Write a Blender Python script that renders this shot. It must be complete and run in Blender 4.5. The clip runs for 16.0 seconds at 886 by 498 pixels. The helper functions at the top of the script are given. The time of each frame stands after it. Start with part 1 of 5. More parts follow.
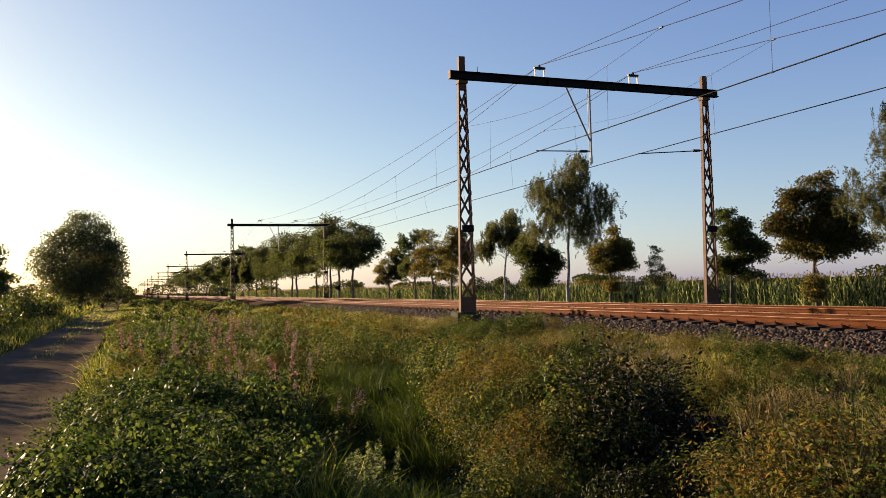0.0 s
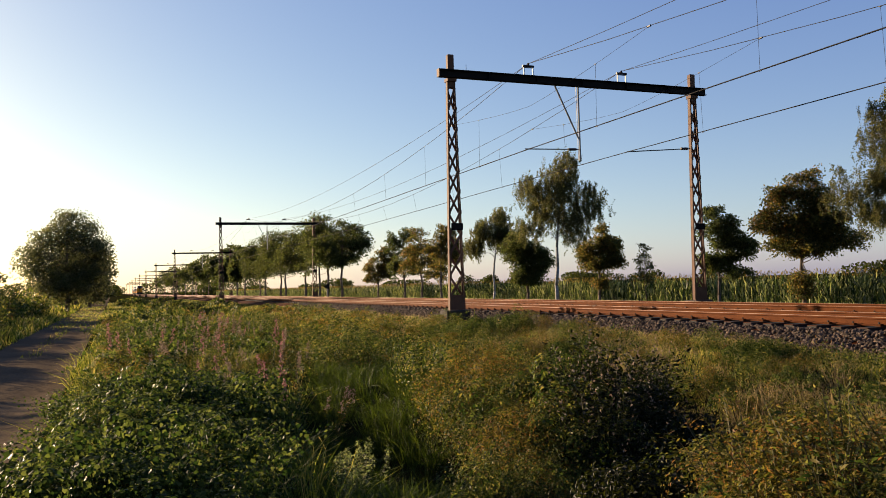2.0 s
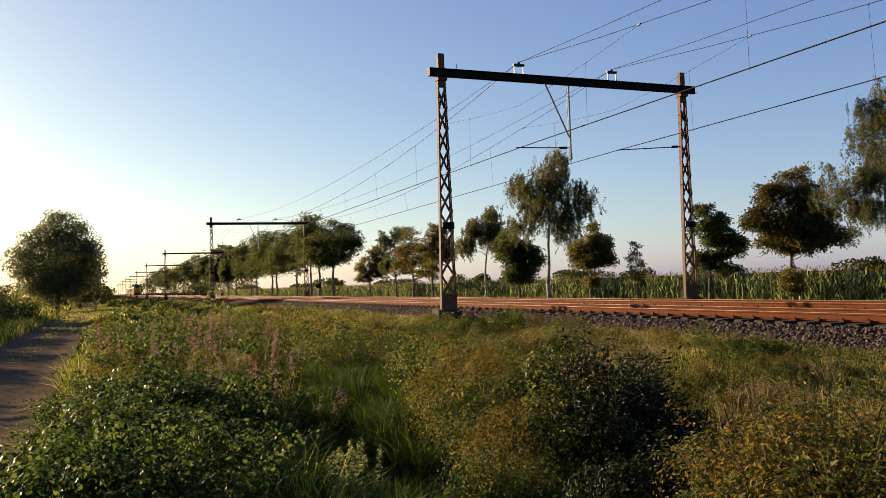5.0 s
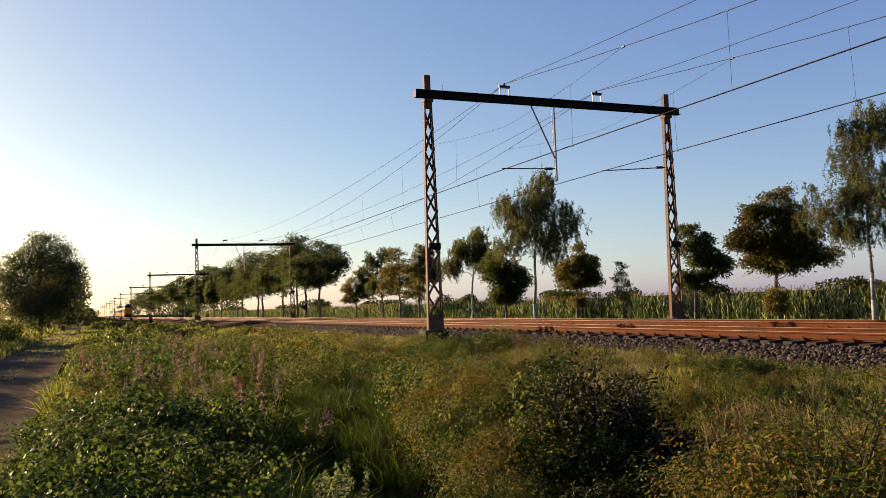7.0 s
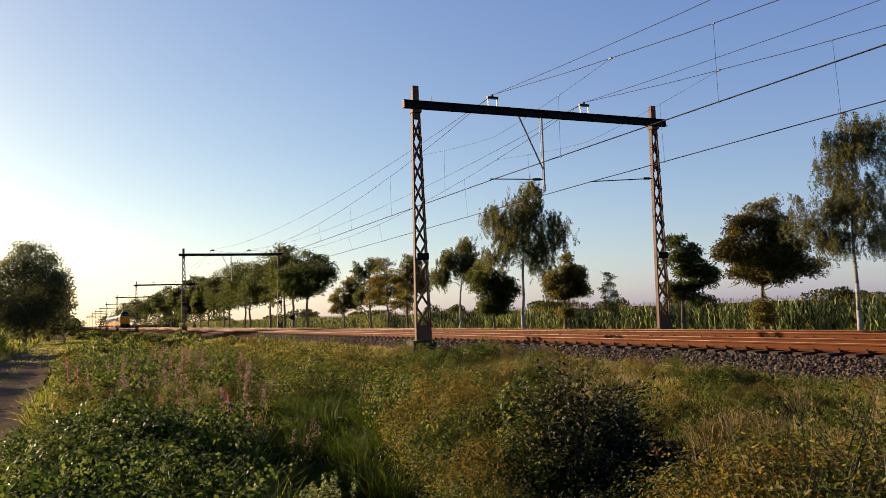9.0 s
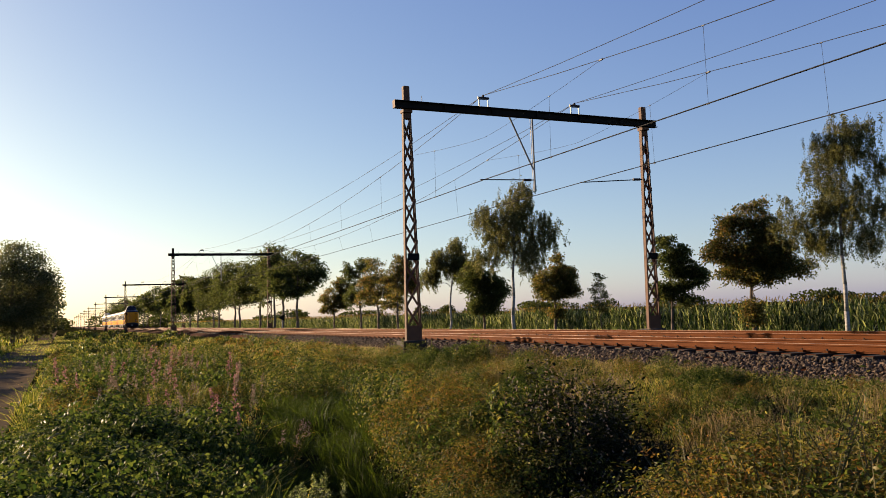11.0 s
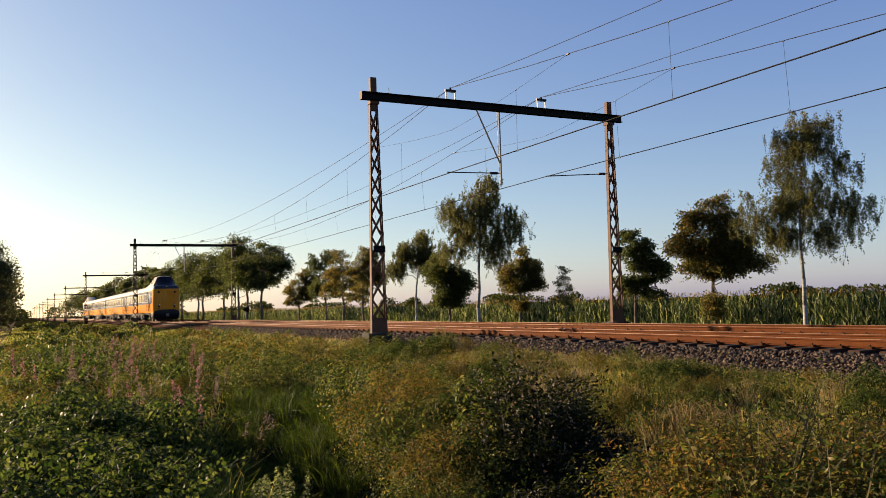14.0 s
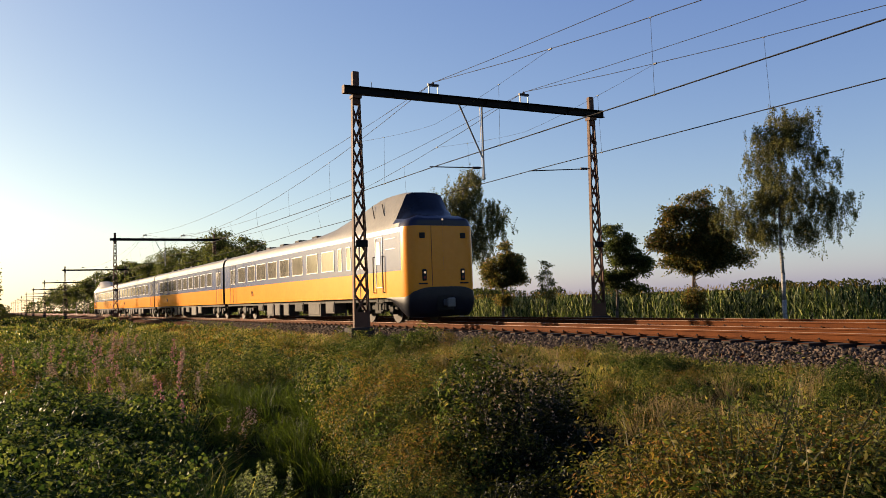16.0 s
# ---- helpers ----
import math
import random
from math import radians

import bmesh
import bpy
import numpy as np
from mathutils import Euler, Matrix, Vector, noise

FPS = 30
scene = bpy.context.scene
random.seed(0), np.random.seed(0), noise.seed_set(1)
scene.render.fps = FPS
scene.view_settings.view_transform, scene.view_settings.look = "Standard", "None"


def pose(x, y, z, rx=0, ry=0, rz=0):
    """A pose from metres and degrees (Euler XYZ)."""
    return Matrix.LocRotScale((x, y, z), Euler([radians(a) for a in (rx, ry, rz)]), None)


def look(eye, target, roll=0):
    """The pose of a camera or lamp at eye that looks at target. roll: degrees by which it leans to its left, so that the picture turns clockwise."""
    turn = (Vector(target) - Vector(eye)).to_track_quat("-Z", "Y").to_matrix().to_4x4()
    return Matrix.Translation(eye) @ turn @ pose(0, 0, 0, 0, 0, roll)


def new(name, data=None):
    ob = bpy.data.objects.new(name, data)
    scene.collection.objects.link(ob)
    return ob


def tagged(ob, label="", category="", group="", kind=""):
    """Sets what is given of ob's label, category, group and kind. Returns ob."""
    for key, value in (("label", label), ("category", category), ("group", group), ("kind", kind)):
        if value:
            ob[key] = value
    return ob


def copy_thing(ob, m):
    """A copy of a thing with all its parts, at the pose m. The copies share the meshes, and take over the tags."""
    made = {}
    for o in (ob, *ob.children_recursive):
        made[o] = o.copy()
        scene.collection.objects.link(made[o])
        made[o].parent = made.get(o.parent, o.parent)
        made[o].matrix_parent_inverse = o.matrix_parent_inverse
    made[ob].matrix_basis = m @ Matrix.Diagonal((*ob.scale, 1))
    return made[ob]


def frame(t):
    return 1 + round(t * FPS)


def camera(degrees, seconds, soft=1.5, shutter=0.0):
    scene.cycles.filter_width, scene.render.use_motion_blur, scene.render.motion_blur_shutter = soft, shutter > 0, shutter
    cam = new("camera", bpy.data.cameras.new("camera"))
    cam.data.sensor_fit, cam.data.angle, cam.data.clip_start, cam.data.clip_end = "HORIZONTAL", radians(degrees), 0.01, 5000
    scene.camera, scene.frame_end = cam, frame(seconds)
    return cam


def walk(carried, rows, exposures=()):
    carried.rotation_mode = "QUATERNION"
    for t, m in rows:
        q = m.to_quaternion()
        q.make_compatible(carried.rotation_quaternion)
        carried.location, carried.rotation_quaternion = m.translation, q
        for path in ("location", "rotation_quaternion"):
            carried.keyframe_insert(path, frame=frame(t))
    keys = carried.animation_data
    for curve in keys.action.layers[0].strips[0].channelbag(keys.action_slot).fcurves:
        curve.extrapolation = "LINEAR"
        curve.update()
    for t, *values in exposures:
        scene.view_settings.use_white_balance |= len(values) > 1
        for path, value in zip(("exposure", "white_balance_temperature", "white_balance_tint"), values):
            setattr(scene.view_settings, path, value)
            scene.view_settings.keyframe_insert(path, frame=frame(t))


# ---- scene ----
# ---- camera ----
EYE = Vector((0.0, 0.0, 1.65))
# seconds, turn to the right of the track's direction, tilt upwards, roll (degrees)
PATH = [
    (0, 21.064, 2.588, -1.484),
    (0.5, 21.155, 2.553, -1.526),
    (1, 21.309, 2.562, -1.503),
    (1.5, 21.522, 2.516, -1.580),
    (2, 21.810, 2.446, -1.638),
    (2.5, 21.946, 2.407, -1.744),
    (3, 22.067, 2.348, -1.786),
    (3.5, 22.087, 2.273, -1.725),
    (4, 22.120, 2.229, -1.817),
    (6.5, 23.105, 3.283, -2.110),
    (7, 23.380, 3.752, -2.162),
    (7.5, 23.574, 4.048, -2.113),
    (8, 23.750, 4.244, -2.066),
    (8.5, 23.972, 4.349, -2.090),
    (9, 24.230, 4.431, -2.132),
    (11.5, 25.150, 4.369, -2.087),
    (12, 25.554, 4.274, -2.142),
    (12.5, 26.171, 4.156, -2.096),
    (13, 26.703, 4.037, -2.068),
    (13.5, 27.033, 3.904, -1.976),
    (14, 27.226, 3.835, -1.817),
    (14.5, 27.327, 3.736, -1.844),
    (15, 27.533, 3.644, -1.813),
    (15.5, 27.971, 3.555, -1.864),
    (16, 28.416, 3.423, -1.853),
]

def aim(turn, tilt, roll):
    a, b = radians(turn), radians(tilt)
    way = Vector((math.sin(a) * math.cos(b), math.cos(a) * math.cos(b), math.sin(b)))
    return look(EYE, EYE + way, roll)


cam = camera(56.23, 16.0, soft=0.6)
walk(cam, [(t, aim(a, b, c)) for t, a, b, c in PATH], exposures=[(0.0, 1.52, 6500, 10), (16.0, 1.52, 6500, 10)])

# ---- world and sun ----
SUN_TURN, SUN_RISE = -35.0, 13.0          # degrees from the track's direction, above the horizon
world = bpy.data.worlds.new("evening_sky")
scene.world = world
world.use_nodes = True
wn = world.node_tree.nodes
sky = wn.new("ShaderNodeTexSky")
sky.sky_type = "NISHITA"
sky.sun_disc = False
sky.sun_elevation = radians(SUN_RISE)
sky.sun_rotation = radians(SUN_TURN)
sky.air_density, sky.dust_density, sky.ozone_density = 0.97, 2.45, 0.8
sky.altitude = 1300
wn["Background"].inputs["Strength"].default_value = 0.05
# evening haze takes some blue out of the sun's light, and air scatters blue back from all sides
haze, air = wn.new("ShaderNodeVectorMath"), wn.new("ShaderNodeVectorMath")
haze.operation, air.operation = "MULTIPLY", "ADD"
haze.inputs[1].default_value, air.inputs[1].default_value = (1.02, 1.0, 0.70), (0.0, 0.16, 2.05)
world.node_tree.links.new(sky.outputs["Color"], haze.inputs[0])
world.node_tree.links.new(haze.outputs["Vector"], air.inputs[0])
world.node_tree.links.new(air.outputs["Vector"], wn["Background"].inputs["Color"])
sun = new("sun", bpy.data.lights.new("sun", "SUN"))
sun.data.energy, sun.data.angle, sun.data.color = 5.0, radians(0.6), (1.0, 0.73, 0.47)
sa, sb = radians(SUN_TURN), radians(SUN_RISE)
SUN_WAY = Vector((math.sin(sa) * math.cos(sb), math.cos(sa) * math.cos(sb), math.sin(sb)))
sun.matrix_world = look(SUN_WAY * 50, (0, 0, 0))


# ---- materials ----
def material(name, dark, light, rough=0.7, scale=8.0, bump=0.2, metal=0.0, fine=6.0, spec=0.3, per_piece=0.0, through_light=0.0,
             stretch=(1, 1, 1), bump_size=0.01, third=None, glow=(3.1, 2.8, 1.0)):
    """A surface with two scales of noise between two colours and a fine relief."""
    m = bpy.data.materials.new(name)
    m.use_nodes = True
    n, l = m.node_tree.nodes, m.node_tree.links
    b = n["Principled BSDF"]
    b.inputs["Roughness"].default_value, b.inputs["Metallic"].default_value = rough, metal
    b.inputs["Specular IOR Level"].default_value = spec
    tc, mp = n.new("ShaderNodeTexCoord"), n.new("ShaderNodeMapping")
    mp.inputs["Scale"].default_value = stretch
    l.new(tc.outputs["Object"], mp.inputs["Vector"])
    big, small = n.new("ShaderNodeTexNoise"), n.new("ShaderNodeTexNoise")
    for k, s in ((big, scale), (small, scale * fine)):
        k.inputs["Scale"].default_value, k.inputs["Detail"].default_value = s, 4.0
        l.new(mp.outputs["Vector"], k.inputs["Vector"])
    mix = n.new("ShaderNodeMath")
    mix.operation = "MULTIPLY_ADD"
    l.new(small.outputs["Fac"], mix.inputs[0])
    mix.inputs[1].default_value = 0.5
    half = n.new("ShaderNodeMath")
    half.operation = "MULTIPLY"
    half.inputs[1].default_value = 0.5
    l.new(big.outputs["Fac"], half.inputs[0])
    l.new(half.outputs[0], mix.inputs[2])
    fac = mix.outputs[0]
    if per_piece:
        geo, add = n.new("ShaderNodeNewGeometry"), n.new("ShaderNodeMath")
        add.operation = "MULTIPLY_ADD"
        l.new(geo.outputs["Random Per Island"], add.inputs[0])
        add.inputs[1].default_value = per_piece
        shift = n.new("ShaderNodeMath")
        shift.operation = "SUBTRACT"
        l.new(fac, shift.inputs[0])
        shift.inputs[1].default_value = per_piece / 2
        l.new(shift.outputs[0], add.inputs[2])
        fac = add.outputs[0]
    ramp = n.new("ShaderNodeValToRGB")
    ramp.color_ramp.elements[0].position, ramp.color_ramp.elements[1].position = 0.3, 0.7
    ramp.color_ramp.elements[0].color, ramp.color_ramp.elements[1].color = (*dark, 1), (*light, 1)
    if third:
        e = ramp.color_ramp.elements.new(0.86)
        e.color = (*third, 1)
    l.new(fac, ramp.inputs["Fac"])
    l.new(ramp.outputs["Color"], b.inputs["Base Color"])
    if bump:
        bp = n.new("ShaderNodeBump")
        bp.inputs["Strength"].default_value, bp.inputs["Distance"].default_value = bump, bump_size
        l.new(small.outputs["Fac"], bp.inputs["Height"])
        l.new(bp.outputs["Normal"], b.inputs["Normal"])
    if through_light:
        tl, ms = n.new("ShaderNodeBsdfTranslucent"), n.new("ShaderNodeMixShader")
        gain = n.new("ShaderNodeMix")
        gain.data_type, gain.blend_type = "RGBA", "MULTIPLY"
        gain.inputs["Factor"].default_value = 1.0
        gain.inputs["B"].default_value = (*glow, 1)
        l.new(ramp.outputs["Color"], gain.inputs["A"])
        l.new(gain.outputs["Result"], tl.inputs["Color"])
        ms.inputs["Fac"].default_value = through_light
        l.new(b.outputs["BSDF"], ms.inputs[1])
        l.new(tl.outputs["BSDF"], ms.inputs[2])
        l.new(ms.outputs["Shader"], n["Material Output"].inputs["Surface"])
    return m


M = {
    "soil": material("soil_and_grass", (0.0084, 0.0102, 0.0036), (0.024, 0.0228, 0.0078), 0.95, 0.6, 0.6, fine=20, bump_size=0.04, spec=0),
    "track_dirt": material("sandy_dirt", (0.0549, 0.043, 0.0287), (0.13, 0.102, 0.0681), 0.9, 0.5, 0.5, fine=30, bump_size=0.02, spec=0.0),
    "ballast": material("ballast_stone", (0.0139, 0.0105, 0.00818), (0.0972, 0.0713, 0.0518), 0.85, 6, 0.5, fine=5, per_piece=0.5, spec=0.1),
    "rust_bed": material("rusty_ballast", (0.0341, 0.0093, 0.00186), (0.0868, 0.02604, 0.00496), 0.9, 3, 0.8, fine=10, per_piece=0.5, bump_size=0.03, spec=0.03),
    "rust": material("rusted_rail", (0.0465, 0.0124, 0.00248), (0.093, 0.0279, 0.00558), 0.85, 3, 0.3, fine=12, spec=0.1),
    "rail_dull": material("worn_rail", (0.0744, 0.0434, 0.0279), (0.1364, 0.0868, 0.0558), 0.5, 3, 0.05, metal=0.6),
    "sleeper": material("concrete_sleeper", (0.0341, 0.01116, 0.00372), (0.0682, 0.0248, 0.00806), 0.9, 4, 0.3, fine=10, spec=0.05),
    "mast": material("weathered_mast_steel", (0.0453, 0.0203, 0.0109), (0.106, 0.0482, 0.0254), 0.75, 3, 0.3, fine=12),
    "beam": material("dark_beam_steel", (0.00496, 0.00434, 0.00434), (0.01116, 0.0093, 0.00868), 0.75, 2, 0.2, fine=10, spec=0.1),
    "galv": material("galvanised_steel", (0.136, 0.136, 0.136), (0.224, 0.224, 0.224), 0.6, 5, 0.1, metal=0.2),
    "wire": material("copper_wire", (0.010, 0.010, 0.012), (0.02, 0.019, 0.019), 0.7, 5, 0.0, spec=0.1),
    "insulator": material("dark_insulator", (0.014, 0.011, 0.011), (0.028, 0.02, 0.018), 0.5, 8, 0.05, spec=0.15),
    "concrete": material("concrete_footing", (0.0156, 0.0123, 0.00948), (0.0335, 0.0268, 0.0212), 0.9, 5, 0.4),
    "bark": material("dark_bark", (0.05, 0.038, 0.028), (0.13, 0.10, 0.075), 0.9, 6, 0.8, stretch=(1, 1, 0.25), bump_size=0.02),
    "birch": material("birch_bark", (0.0372, 0.0341, 0.031), (0.3844, 0.372, 0.3472), 0.8, 5, 0.4, stretch=(0.6, 0.6, 2.0)),
    "leaf_maple": material("maple_leaf", (0.0265, 0.0323, 0.00988), (0.0803, 0.07, 0.0206), 0.6, 0.5, 0, per_piece=0.7, through_light=0.5, third=(0.113, 0.0611, 0.0198), spec=0.12, glow=(3.0, 2.8, 1.8)),
    "leaf_birch": material("birch_leaf", (0.0279, 0.0344, 0.013), (0.0751, 0.0716, 0.0277), 0.55, 0.5, 0, per_piece=0.6, through_light=0.5, spec=0.15, glow=(2.8, 2.7, 1.8)),
    "leaf_dark": material("oak_leaf", (0.0175, 0.0273, 0.00877), (0.0507, 0.0565, 0.0175), 0.6, 0.5, 0, per_piece=0.6, through_light=0.45, spec=0.12, glow=(2.8, 2.7, 1.8)),
    # oak leaf lightened and greyed to imitate haze before the far crowns
    "leaf_oak": material("hazed_oak_leaf", (0.03, 0.0375, 0.0165), (0.07125, 0.0735, 0.03375), 0.6, 0.5, 0, per_piece=0.6, through_light=0.45, spec=0.15, glow=(2.6, 2.5, 1.8)),
    "leaf_far": material("far_leaf", (0.0102, 0.01673, 0.006525), (0.02325, 0.02835, 0.0102), 0.6, 0.3, 0, per_piece=0.5, through_light=0.5, spec=0.12),
    "corn": material("maize_leaf", (0.0141, 0.0252, 0.00745), (0.0858, 0.102, 0.0325), 0.38, 1.0, 0, per_piece=1.0, through_light=0.35, third=(0.202, 0.204, 0.0931), glow=(2.3, 2.4, 1.6), spec=0.1),
    "tassel": material("maize_tassel", (0.06698, 0.05025, 0.02003), (0.107, 0.08048, 0.03345), 0.8, 2, 0, per_piece=0.5, through_light=0.5, spec=0.12),
    "grass": material("meadow_grass", (0.0377, 0.054, 0.00788), (0.14, 0.146, 0.023), 0.45, 0.45, 0, per_piece=0.95, through_light=0.4, glow=(2.5, 2.5, 1.8), third=(0.245, 0.193, 0.0544), spec=0.08),
    # darker copy of the grass colour, imitates shade in the hollow
    "shaded_rank_grass": material("shaded_rank_grass", (0.0122, 0.0243, 0.00456), (0.0365, 0.0547, 0.0122), 0.55, 0.5, 0, per_piece=0.6, through_light=0.4, spec=0.1),
    "dry_grass": material("dry_grass", (0.0864, 0.0691, 0.0346), (0.194, 0.156, 0.0864), 0.7, 0.6, 0, per_piece=0.6, through_light=0.45, glow=(2.4, 2.2, 1.8), spec=0.1),
    "weed": material("weed_leaf", (0.0179, 0.0291, 0.00619), (0.0759, 0.0847, 0.0193), 0.4, 0.9, 0, per_piece=0.9, through_light=0.36, glow=(2.4, 2.5, 1.6), third=(0.134, 0.109, 0.0345), spec=0.06),
    "bramble": material("bramble_leaf", (0.0129, 0.024, 0.00647), (0.0508, 0.0628, 0.0166), 0.38, 0.6, 0, per_piece=0.75, through_light=0.36, glow=(2.6, 2.7, 1.6), spec=0.02, third=(0.0878, 0.0923, 0.0323)),
    "pink": material("willowherb_flower", (0.163, 0.0713, 0.0815), (0.284, 0.158, 0.157), 0.7, 3, 0, per_piece=0.6, through_light=0.4, glow=(1.1, 1.0, 0.9), spec=0.12),
    "blue_paint": material("blue_train_paint", (0.0315, 0.0525, 0.133), (0.042, 0.0665, 0.154), 0.24, 0.8, 0.02, fine=8, spec=0.3),
    "dark_blue": material("dark_blue_paint", (0.005, 0.007, 0.022), (0.009, 0.012, 0.032), 0.35, 1, 0.02, spec=0.25),
    "skirt": material("black_skirt_paint", (0.004, 0.005, 0.010), (0.010, 0.011, 0.018), 0.4, 2, 0.05, spec=0.2),
    "yellow": material("yellow_train_paint", (0.536, 0.186, 0.00446), (0.595, 0.216, 0.00744), 0.24, 0.7, 0.02, fine=8, spec=0.25),
    "white": material("cream_train_paint", (0.144, 0.125, 0.072), (0.182, 0.158, 0.096), 0.3, 0.8, 0.02, fine=8),
    "roof": material("dusty_grey_roof", (0.124, 0.1178, 0.0992), (0.2046, 0.1922, 0.1612), 0.5, 0.9, 0.1, fine=10, spec=0.2),
    "under": material("sooty_underframe", (0.00372, 0.00335, 0.00298), (0.013, 0.0108, 0.00893), 0.8, 4, 0.3),
    "alu": material("pale_window_trim", (0.31, 0.31, 0.2976), (0.3844, 0.3844, 0.372), 0.4, 3, 0.05, metal=0.3),
    "wheel": material("brown_wheel_steel", (0.0186, 0.0124, 0.00868), (0.0465, 0.031, 0.02232), 0.7, 5, 0.2),
    "box_paint": material("dusty_box_paint", (0.0186, 0.01612, 0.01302), (0.0465, 0.03844, 0.031), 0.75, 2, 0.2),
    "coupler": material("coupler_steel", (0.062, 0.062, 0.062), (0.124, 0.124, 0.1178), 0.5, 6, 0.2),
    "red_lens": material("red_lens", (0.10, 0.01, 0.01), (0.16, 0.015, 0.012), 0.2, 3, 0.0),
    "stem": material("green_stem", (0.0248, 0.0289, 0.00825), (0.066, 0.0536, 0.0206), 0.7, 3, 0, per_piece=0.6),
    "nettle": material("nettle_leaf", (0.0289, 0.0406, 0.0145), (0.0635, 0.0751, 0.0318), 0.6, 1, 0, per_piece=0.5, through_light=0.55, glow=(3.7, 3.5, 2.8), spec=0.12),
    "yellow_weed": material("yellowing_leaf", (0.0362, 0.0379, 0.00754), (0.115, 0.093, 0.019), 0.45, 0.9, 0, per_piece=0.9, through_light=0.36, third=(0.131, 0.0659, 0.0201), glow=(2.4, 2.4, 1.6), spec=0.06),
    # leaf colour taken down to near black to imitate the hollow's shade
    "shade_weed": material("shade_darkened_thistle_leaf", (0.0026, 0.00455, 0.00163), (0.00975, 0.0123, 0.00422), 0.5, 1, 0, per_piece=0.7, through_light=0.4, spec=0.12),
    "fluff": material("seed_fluff", (0.11, 0.0825, 0.0605), (0.22, 0.1815, 0.1485), 0.9, 3, 0, per_piece=0.6, through_light=0.4, glow=(1.1, 1.0, 0.9), spec=0.12),
    # pale tan base stands in for sky reflection and sunlit blinds
    "glass": material("pale_tan_train_glass", (0.09, 0.085, 0.075), (0.15, 0.14, 0.12), 0.12, 1, 0.0, spec=0.8),
    "screen": material("dark_windscreen", (0.004, 0.005, 0.008), (0.008, 0.009, 0.013), 0.25, 1, 0.0, spec=0.15),
}


def glowing(name, colour, strength):
    m = material(name, colour, colour, 0.2, 3, 0)
    b = m.node_tree.nodes["Principled BSDF"]
    b.inputs["Emission Color"].default_value, b.inputs["Emission Strength"].default_value = (*colour, 1), strength
    return m


M["headlight"] = glowing("lit_headlight", (0.9, 0.6, 0.32), 0.16)


# ---- helpers of this scene ----
def finish(ob, mats, smooth=False):
    for m in mats:
        ob.data.materials.append(m)
    if smooth:
        ob.data.polygons.foreach_set("use_smooth", [True] * len(ob.data.polygons))
    return ob


def part(name, bm, mat, parent=None, label="", smooth=False):
    """Links a bmesh as one mesh object under a thing or a part."""
    me = bpy.data.meshes.new(name)
    bm.to_mesh(me)
    bm.free()
    ob = new(name, me)
    finish(ob, [mat], smooth)
    if parent:
        ob.parent = parent
    return tagged(ob, label)


def thing(name, label, category, m=None, group="", kind=""):
    ob = new(name)
    if m is not None:
        ob.matrix_basis = m
    return tagged(ob, label, category, group, kind)


def box(bm, x0, x1, y0, y1, z0, z1, bevel=0.0):
    r = bmesh.ops.create_cube(bm, size=1.0, matrix=Matrix.Translation(((x0 + x1) / 2, (y0 + y1) / 2, (z0 + z1) / 2)) @ Matrix.Diagonal((x1 - x0, y1 - y0, z1 - z0, 1)))
    if bevel:
        es = list({e for v in r["verts"] for e in v.link_edges})
        bmesh.ops.bevel(bm, geom=es, offset=bevel, segments=1, affect="EDGES")
    return bm


def bar(bm, a, b, w, d=None, turn=0.0):
    """A square bar from a to b."""
    a, b = Vector(a), Vector(b)
    m = Matrix.Translation((a + b) / 2) @ (b - a).to_track_quat("Z", "Y").to_matrix().to_4x4() @ pose(0, 0, 0, 0, 0, turn)
    bmesh.ops.create_cube(bm, size=1.0, matrix=m @ Matrix.Diagonal((w, d or w, (b - a).length, 1)))
    return bm


def rod(bm, a, b, r0, r1=None, n=8):
    a, b = Vector(a), Vector(b)
    m = Matrix.Translation((a + b) / 2) @ (b - a).to_track_quat("Z", "Y").to_matrix().to_4x4()
    bmesh.ops.create_cone(bm, cap_ends=True, segments=n, radius1=r0, radius2=r0 if r1 is None else r1, depth=(b - a).length, matrix=m)
    return bm


def mesh_of(name, verts, faces, mats, index=None):
    """A mesh object from arrays of corners and of equal-sided faces."""
    me = bpy.data.meshes.new(name)
    verts, faces = np.asarray(verts, np.float32), np.asarray(faces, np.int32)
    k = faces.shape[1]
    me.vertices.add(len(verts))
    me.vertices.foreach_set("co", verts.ravel())
    me.loops.add(faces.size)
    me.loops.foreach_set("vertex_index", faces.ravel())
    me.polygons.add(len(faces))
    me.polygons.foreach_set("loop_start", np.arange(0, faces.size, k, dtype=np.int32))
    for m in mats:
        me.materials.append(m)
    if index is not None:
        me.polygons.foreach_set("material_index", np.asarray(index, np.int32))
    me.update(calc_edges=True)
    return me


rng = np.random.default_rng(7)


def unit(v):
    return v / np.maximum(np.linalg.norm(v, axis=-1, keepdims=True), 1e-9)


